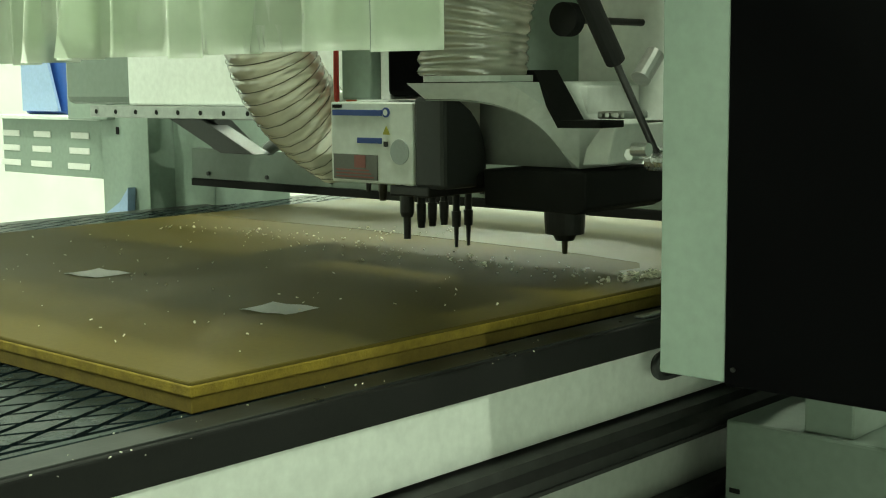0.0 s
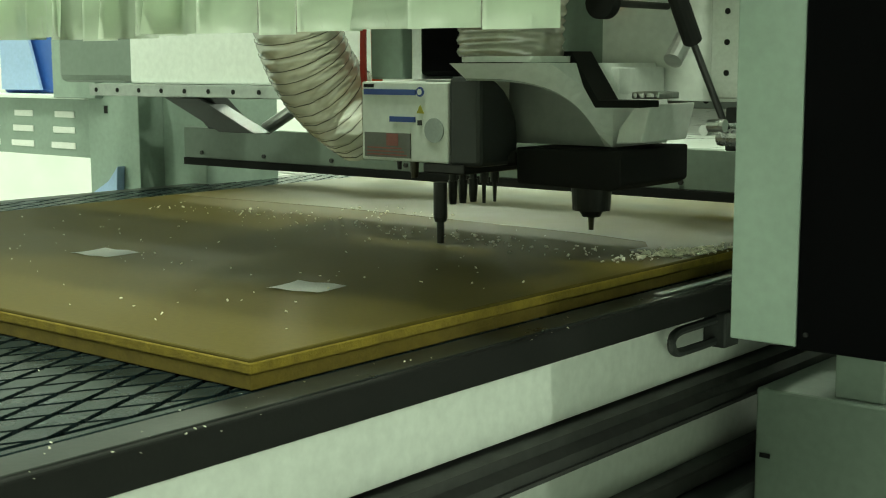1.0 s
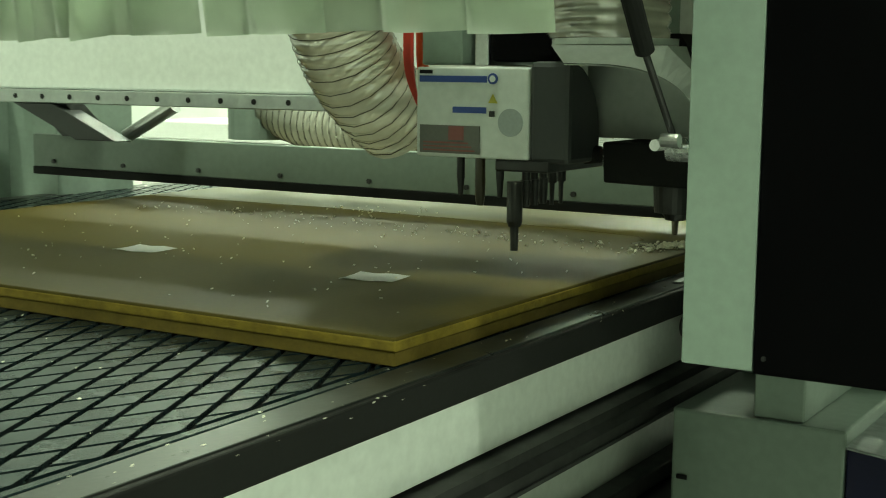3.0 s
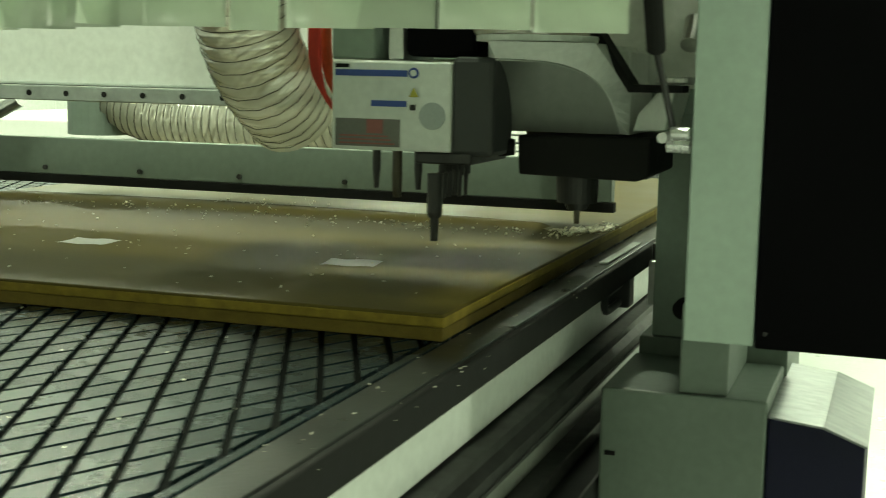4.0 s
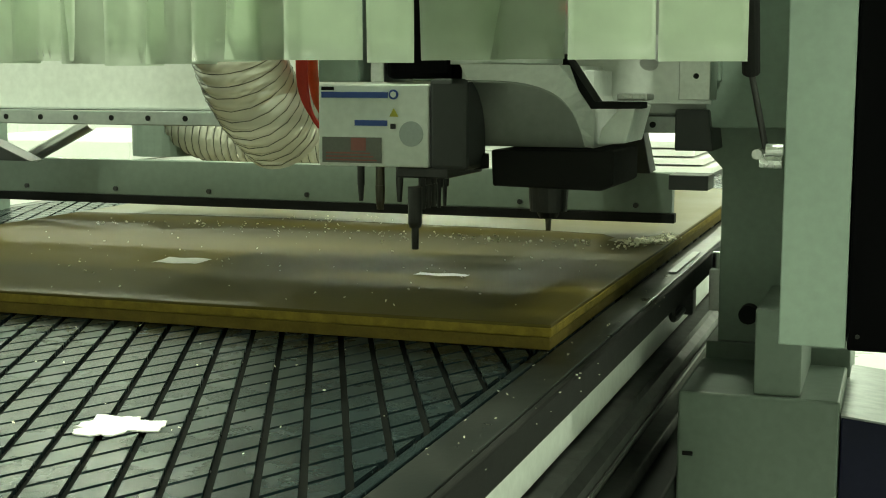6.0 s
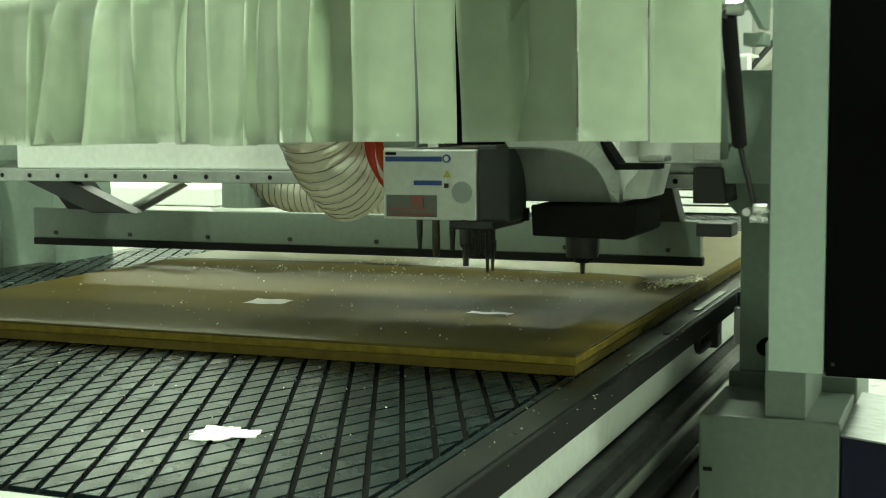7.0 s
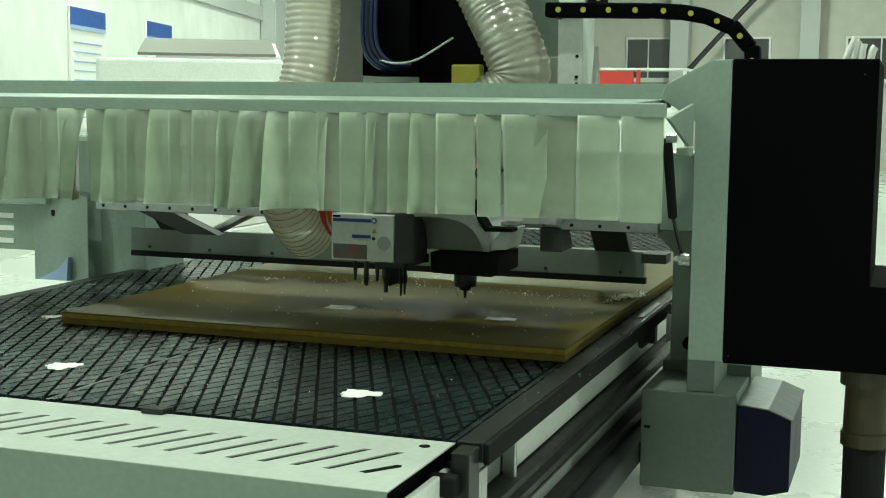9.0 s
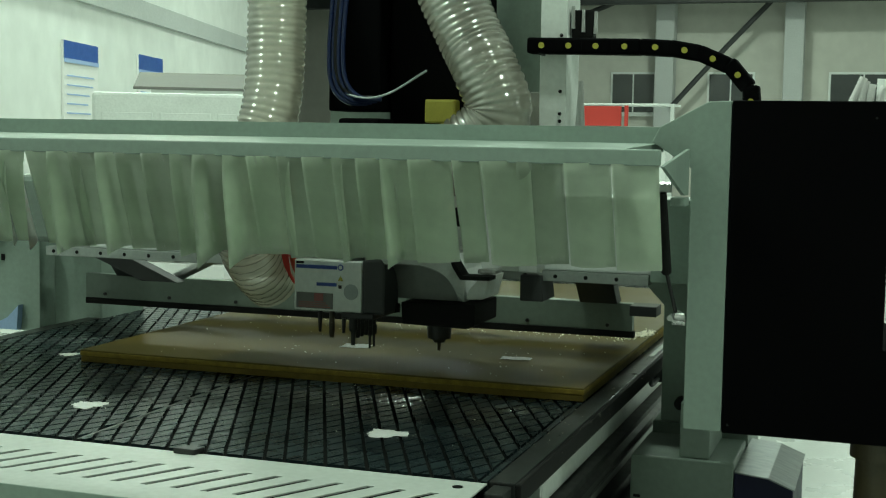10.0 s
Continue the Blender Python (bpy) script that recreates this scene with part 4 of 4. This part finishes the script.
    for z in (0.66, 0.72, 0.74, 0.80, 0.95):
        part("bolt", cyl((0.125, 0.899, Z + z), (0.125, 0.896, Z + z), 0.005, None, 8), RUBBER, h)
    part("tower_unit", box((-0.37, 0.90, Z + 0.70), (-0.10, 1.05, Z + 1.25), 0.012), BLACK, h, "black spindle motor")
    part("yellow_part", box((-0.25, 0.86, Z + 0.71), (-0.16, 0.93, Z + 0.775), 0.006), YELLOW, h, "yellow connector")
    for k, dx in enumerate((0.0, 0.014, 0.028, 0.042, 0.020)):
        lift = 0.004 * k
        line = [(-0.515 + dx, 0.83, Z + 1.06), (-0.512 + dx, 0.80, Z + 0.90 + lift), (-0.498 + dx, 0.79, Z + 0.81 + lift), (-0.455 + dx, 0.79, Z + 0.765 + lift), (-0.40 + dx, 0.81, Z + 0.76 + lift)]
        part("air_line", tube(line, 0.0065, 8, 8), BLUE_LINE if k < 4 else RUBBER, h, "dark blue air line" if k == 0 else "")
    part("thin_cable", tube([(-0.45, 0.785, Z + 0.785), (-0.39, 0.78, Z + 0.775), (-0.32, 0.78, Z + 0.79), (-0.22, 0.79, Z + 0.85)], 0.003, 8, 6), LABEL_GREY, h, "thin pale cable")
    part("small_valve", box((0.145, 0.93, Z + 0.945), (0.205, 0.97, Z + 1.02), 0.004), RUBBER, h, "small black valve")
    for x, z in ((0.150, 1.0), (0.178, 0.99), (0.212, 0.985)):
        part("valve_fitting", cyl((x, 0.925, Z + z - 0.03), (x, 0.925, Z + z + 0.03), 0.006, 0.0045, 10), ALUMINIUM, h)
    part("fitting", cyl((0.17, 0.95, Z + 0.70), (0.17, 0.95, Z + 0.83), 0.014, 0.006, 14), ALUMINIUM, h)
    # dust hood, spindle skirt and nose
    hood = part("dust_hood", hood_shell(), PAINT_WHITE, h, "white dust hood with an overhanging front")
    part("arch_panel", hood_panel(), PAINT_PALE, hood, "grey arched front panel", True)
    part("hood_back", box((-0.313, 0.90, Z + 0.217), (-0.135, 1.05, Z + 0.350), 0.003), PAINT_WHITE, hood)
    strap = [(-0.262, 0.376), (-0.166, 0.376), (-0.112, 0.297), (-0.035, 0.297), (-0.035, 0.286), (-0.118, 0.285), (-0.172, 0.364), (-0.262, 0.364)]
    part("strap", prism([(x, Z + z) for x, z in strap], "y", 0.80, 0.862, 0.001), RUBBER, hood, "black bent strap")
    part("side_wing", prism([(-0.122, Z + 0.222), (-0.072, Z + 0.226), (-0.056, Z + 0.29), (-0.085, Z + 0.285), (-0.115, Z + 0.25)], "y", 0.87, 1.02, 0.003), PAINT_WHITE, hood)
    part("clip", box((-0.088, 0.863, Z + 0.298), (-0.036, 0.93, Z + 0.31), 0.003), ALUMINIUM, hood)
    for x in (-0.078, -0.064, -0.046):
        part("screw", cyl((x, 0.8628, Z + 0.304), (x, 0.858, Z + 0.304), 0.004, None, 8), STEEL, hood)
    part("brush_skirt", prism([(-0.297, Z + 0.150), (-0.105, Z + 0.146), (-0.085, Z + 0.156), (-0.085, Z + 0.2155), (-0.300, Z + 0.2125)], "y", 0.83, 1.05, 0.004), RUBBER, h, "black brush skirt")
    nose = part("spindle_nose", cyl((-0.231, 0.966, Z + 0.096), (-0.231, 0.966, Z + 0.1465), 0.034, 0.037, 28), STEEL_DARK, h, "dark spindle nut")
    part("collet", cyl((-0.231, 0.966, Z + 0.084), (-0.231, 0.966, Z + 0.0955), 0.016, 0.022, 20), STEEL_DARK, nose)
    part("cutter", cyl((-0.231, 0.966, Z + 0.060), (-0.231, 0.966, Z + 0.0838), 0.0045, 0.006, 12), BROWN, nose, "amber cutter")
    # white carriage side with its fittings
    part("carriage_side", box((-0.27, 1.055, Z + 0.29), (0.045, 1.0585, Z + 0.72), 0.001), PAINT_WHITE, h, "white carriage side plate")
    part("rail_plate", box((0.0, 0.965, Z + 0.298), (0.055, 1.05, Z + 0.80), 0.002), ALUMINIUM, h, "bright plate with round holes")
    for z in (0.34, 0.39, 0.44, 0.49):
        part("hole", cyl((0.03, 0.9648, Z + z), (0.03, 0.9635, Z + z), 0.005, None, 12), RUBBER, h)
    part("black_disc", cyl((-0.135, 0.835, Z + 0.455), (-0.135, 0.858, Z + 0.455), 0.027, None, 28), RUBBER, h, "round black cap")
    part("cap_rod", cyl((-0.135, 0.8585, Z + 0.455), (-0.135, 1.0545, Z + 0.455), 0.006, None, 12), STEEL_DARK, h)
    part("led", cyl((-0.232, 1.046, Z + 0.465), (-0.232, 1.0545, Z + 0.465), 0.005, None, 10), RED_LIGHT, h, "small red light")
    part("valve", cyl((-0.045, 0.92, Z + 0.36), (-0.045, 0.96, Z + 0.40), 0.016, None, 14), ALUMINIUM, h)
    part("dark_guard", prism([(-0.02, Z + 0.205), (0.05, Z + 0.205), (0.04, Z + 0.28), (-0.02, Z + 0.28)], "y", 1.06, 1.2, 0.003), PAINT_DARK, h)
    # hoses
    hose("front_hose", [(-0.672, 0.80, Z + 1.22), (-0.673, 0.80, Z + 0.95), (-0.676, 0.77, Z + 0.74), (-0.725, 0.73, Z + 0.56), (-0.748, 0.742, Z + 0.44), (-0.752, 0.787, Z + 0.35), (-0.749, 0.852, Z + 0.285), (-0.744, 0.932, Z + 0.235)], 0.083, 0.021, h, "clear ribbed dust hose", 3)
    hose("spindle_hose", [(-0.25, 0.83, Z + 1.22), (-0.115, 0.82, Z + 0.955), (-0.06, 0.80, Z + 0.86), (-0.02, 0.80, Z + 0.73), (-0.13, 0.795, Z + 0.63), (-0.235, 0.78, Z + 0.54), (-0.262, 0.77, Z + 0.45), (-0.263, 0.765, Z + 0.362)], 0.090, 0.020, h, "clear ribbed dust hose")
    part("hose_collar", cyl((-0.258, 0.78, Z + 0.3585), (-0.258, 0.78, Z + 0.368), 0.094, None, 30), PAINT_WHITE, h)
    part("orange_sleeve", tube([(-0.652, 0.86, Z + 0.56), (-0.648, 0.855, Z + 0.40), (-0.642, 0.855, Z + 0.31), (-0.62, 0.87, Z + 0.255)], 0.010, 8, 10), ORANGE, h, "orange-red cable sleeve")
    for k in range(5):
        y = 0.838 - 0.005 * k
        part("red_cable", tube([(-0.655 + 0.005 * k, y, Z + 0.56), (-0.668 + 0.006 * k, y, Z + 0.40), (-0.660 + 0.006 * k, y, Z + 0.30 - 0.005 * k), (-0.61, 0.85, Z + 0.225)], 0.0042, 8, 6), RED_CABLE, h)
    return h


HEAD = head()


def drills():
    """Two rows of drill spindles that meet at the block's corner."""
    made = []
    spots = [(-0.520, 0.775, 0), (-0.484, 0.775, 1), (-0.448, 0.775, 0), (-0.4155, 0.765, 2), (-0.4155, 0.800, 4), (-0.4155, 0.828, 4), (-0.4155, 0.858, 4), (-0.4155, 0.890, 3), (-0.4155, 0.922, 3)]
    for x, y, kind in spots:
        bm = bmesh.new()
        amber = BROWN if kind == 1 else STEEL_DARK
        if kind == 2:
            add_cyl(bm, (x, y, Z + 0.138), (x, y, Z + 0.20), 0.0125, None, 18)
            add_cyl(bm, (x, y, Z + 0.130), (x, y, Z + 0.138), 0.010, 0.0125, 18)
            add_cyl(bm, (x, y, Z + 0.092), (x, y, Z + 0.130), 0.0062, 0.0068, 14)
        else:
            long_bit = kind == 3
            add_cyl(bm, (x, y, Z + 0.150), (x, y, Z + 0.20), 0.0065 if kind != 1 else 0.008, None, 14)
            add_cyl(bm, (x, y, Z + 0.122), (x, y, Z + 0.150), 0.0078 if kind != 0 else 0.004, 0.0088 if kind != 0 else 0.006, 14)
            if kind in (1, 4):
                add_cyl(bm, (x, y, Z + 0.108), (x, y, Z + 0.122), 0.006, 0.0078, 12)
            if long_bit:
                add_cyl(bm, (x, y, Z + 0.085), (x, y, Z + 0.122), 0.0032, 0.0045, 10)
        ob = part("drill", bm, amber, HEAD, "amber drill chuck" if kind == 1 else "")
        made.append((ob, kind))
    return made


DRILLS = drills()


# ---- table tiles between the grooves ----
def clip_poly(pts, keep):
    """Cuts a polygon by the half-plane a*x + b*y <= c."""
    a, b, c = keep
    out = []
    for i, p in enumerate(pts):
        q = pts[(i + 1) % len(pts)]
        dp, dq = a * p[0] + b * p[1] - c, a * q[0] + b * q[1] - c
        if dp <= 0:
            out.append(p)
        if dp * dq < 0:
            f = dp / (dp - dq)
            out.append((p[0] + f * (q[0] - p[0]), p[1] + f * (q[1] - p[1])))
    return out


def tiles():
    a1, a2 = radians(-24.0), radians(25.0)
    d1, d2 = Vector((math.sin(a1), math.cos(a1))), Vector((math.sin(a2), math.cos(a2)))
    n1, n2 = Vector((d1.y, -d1.x)), Vector((d2.y, -d2.x))
    s1, s2, g1, g2, o1, o2 = 0.0429, 0.0445, 0.0085, 0.0068, 0.0142, 0.0022
    det = n1.x * n2.y - n1.y * n2.x

    def meet(u, v):
        return ((u * n2.y - v * n1.y) / det, (n1.x * v - n2.x * u) / det)
    near, rest = [], []
    edges = [(1, 0, -0.0215), (-1, 0, 1.985), (0, -1, 0.852), (0, 1, 3.59)]
    bars = [(-0.955, 0.006)]
    for i in range(-70, 75):
        for j in range(-90, 70):
            u0, u1 = o1 + i * s1 + g1 / 2, o1 + (i + 1) * s1 - g1 / 2
            v0, v1 = o2 + j * s2 + g2 / 2, o2 + (j + 1) * s2 - g2 / 2
            poly = [meet(u0, v0), meet(u1, v0), meet(u1, v1), meet(u0, v1)]
            cx, cy = sum(p[0] for p in poly) / 4, sum(p[1] for p in poly) / 4
            if not (-2.05 < cx < 0.03 and -0.92 < cy < 3.65):
                continue
            if -1.45 < cx < -0.05 and 0.08 < cy < 2.36:
                continue
            for e in edges:
                if poly:
                    poly = clip_poly(poly, e)
            if len(poly) < 3:
                continue
            area = abs(sum(p[0] * q[1] - q[0] * p[1] for p, q in zip(poly, poly[1:] + poly[:1]))) / 2
            if area < 4e-5:
                continue
            for bx, bw in bars:
                if min(p[0] for p in poly) < bx < max(p[0] for p in poly) and cy < 0.1:
                    poly = clip_poly(poly, (1, 0, bx - bw)) if cx < bx else clip_poly(poly, (-1, 0, -(bx + bw)))
            if len(poly) < 3:
                continue
            (near if -0.92 < cx and cy < 0.04 and len(near) < 300 else rest).append(poly)
    for poly in near:
        bm = bmesh.new()
        add_prism(bm, poly, "z", Z - 0.0065, Z)
        part("tile", bm, TILE, BED)
    bm = bmesh.new()
    for poly in rest:
        a = [bm.verts.new((x, y, Z - 0.0065)) for x, y in poly]
        b = [bm.verts.new((x, y, Z)) for x, y in poly]
        up = sum(p[0] * q[1] - q[0] * p[1] for p, q in zip(poly, poly[1:] + poly[:1])) > 0
        bm.faces.new(b if up else b[::-1])
        for k in range(len(poly)):
            m = (k + 1) % len(poly)
            bm.faces.new((a[k], a[m], b[m], b[k]) if up else (a[m], a[k], b[k], b[m]))
    tagged(part("table_tiles", bm, TILE, BED), kind="stuff")
    part("long_groove", box((-0.9595, -0.855, Z - 0.0064), (-0.9505, -0.002, Z - 0.0005), 0.0005), EDGE, BED, "dark inlaid strip")


tiles()


def motions():
    def carry(ob, rows):
        at = origin[ob]
        walk(ob, [(t, pose(at.x + x, at.y + y, at.z + z)) for t, x, y, z in rows])
    slide = [(0, 0.0), (0.5, 0.002), (1, 0.069), (1.5, 0.069), (2, 0.069), (2.2, 0.06), (2.8, -0.2), (3.3, -0.375), (3.5, -0.383), (4.0, -0.38), (5, -0.375), (8, -0.372), (9, -0.361), (9.35, -0.367), (9.5, -0.487), (9.65, -0.60), (10, -0.735)]
    carry(GANTRY, [(t, 0, y, 0) for t, y in slide])
    drift = [(0, 0.0, 0.0), (0.2, 0.0, 0.004), (0.4, 0.0, 0.03), (0.5, 0.0, 0.037), (0.8, -0.003, 0.037), (0.95, -0.009, 0.002), (1, -0.009, -0.002), (1.25, -0.005, 0.0), (1.4, 0.0, 0.036), (1.5, 0.002, 0.037), (1.6, 0.04, 0.037), (1.8, 0.35, 0.037), (1.9, 0.354, 0.036), (2, 0.354, 0.023), (2.15, 0.354, 0.002), (2.4, 0.354, 0.0),
             (2.6, 0.354, 0.037), (2.8, 0.304, 0.037), (3.1, 0.304, 0.037), (3.3, 0.304, 0.0), (3.5, 0.304, -0.004), (3.65, 0.30, 0.03), (3.8, 0.267, 0.038), (4, 0.265, 0.038), (4.1, 0.265, 0.037), (4.2, 0.265, 0.02), (4.3, 0.265, 0.004), (4.5, 0.265, 0.005), (4.6, 0.265, 0.016), (4.7, 0.265, 0.037), (4.8, 0.225, 0.039), (4.9, 0.157, 0.039), (5, 0.153, 0.039), (5.2, 0.154, 0.014), (5.3, 0.154, 0.0), (5.5, 0.154, 0.0),
             (5.7, 0.154, 0.038), (6.0, 0.074, 0.038), (6.2, 0.074, 0.036), (6.35, 0.074, 0.004), (6.5, 0.074, 0.006), (6.7, 0.072, 0.037), (7, 0.071, 0.039), (7.3, 0.069, 0.038), (7.4, 0.01, 0.03), (7.5, 0.001, 0.011), (7.65, 0.001, 0.01), (7.8, 0.001, 0.036), (8, 0.001, 0.037), (8.25, 0.0, 0.037), (8.5, -0.214, 0.036), (8.7, -0.243, 0.036), (8.9, -0.243, 0.004), (9, -0.243, 0.0), (9.3, -0.244, 0.038), (9.5, -0.244, 0.042), (10, -0.247, 0.011)]
    ts, ys = [t for t, _ in slide], [y for _, y in slide]
    moments = sorted({t for t, _, _ in drift} | {t for t, _ in slide})
    dt, dx, dz = [d[0] for d in drift], [d[1] for d in drift], [d[2] for d in drift]
    carry(HEAD, [(t, float(np.interp(t, dt, dx)), float(np.interp(t, ts, ys)), float(np.interp(t, dt, dz))) for t in moments])
    # drills that come down in turn
    for ob, kind in DRILLS:
        if kind == 2:
            plan = [(0, 0.0), (0.2, 0.0), (0.45, -0.05), (6.6, -0.05), (6.9, 0.0), (10, 0.0)]
        elif kind == 3:
            plan = [(0, -0.02), (0.2, -0.02), (0.4, 0.018), (6.7, 0.018), (7.0, -0.02), (10, -0.02)]
        elif kind in (0, 1):
            plan = [(0, 0.045), (1.6, 0.045), (1.9, 0.0), (10, 0.0)]
        else:
            continue
        walk(ob, [(t, pose(0, 0, z)) for t, z in plan])
    # the loose label lifts at its near edge and stays so
    at = origin[LOOSE_LABEL]
    lift = [(0, 0, 0.0), (4.8, 0, 0.0), (4.92, -5.5, 0.0036), (5.2, -5.0, 0.0034), (6.0, -5.5, 0.0036), (7.5, -5.5, 0.0036), (8.5, -4.0, 0.0028), (10, -3.0, 0.002)]
    walk(LOOSE_LABEL, [(t, pose(at.x, at.y, at.z + z, rx)) for t, rx, z in lift])
    # the curtain trails when the gantry moves off
    for ob, at, f in STRIPS:
        swing = [(0, 0), (2.2, 0), (2.6, 16 * f), (3.0, 10 * f), (3.45, -26 * f), (3.8, -6 * f), (4.2, 0), (9.0, 0), (9.35, 2 * f), (9.5, 19 * f), (9.6, 2 * f), (9.7, -30 * f), (9.8, -17 * f), (9.9, 8 * f), (10, 20 * f)]
        walk(ob, [(t, pose(at.x, at.y, at.z, a)) for t, a in swing])


motions()
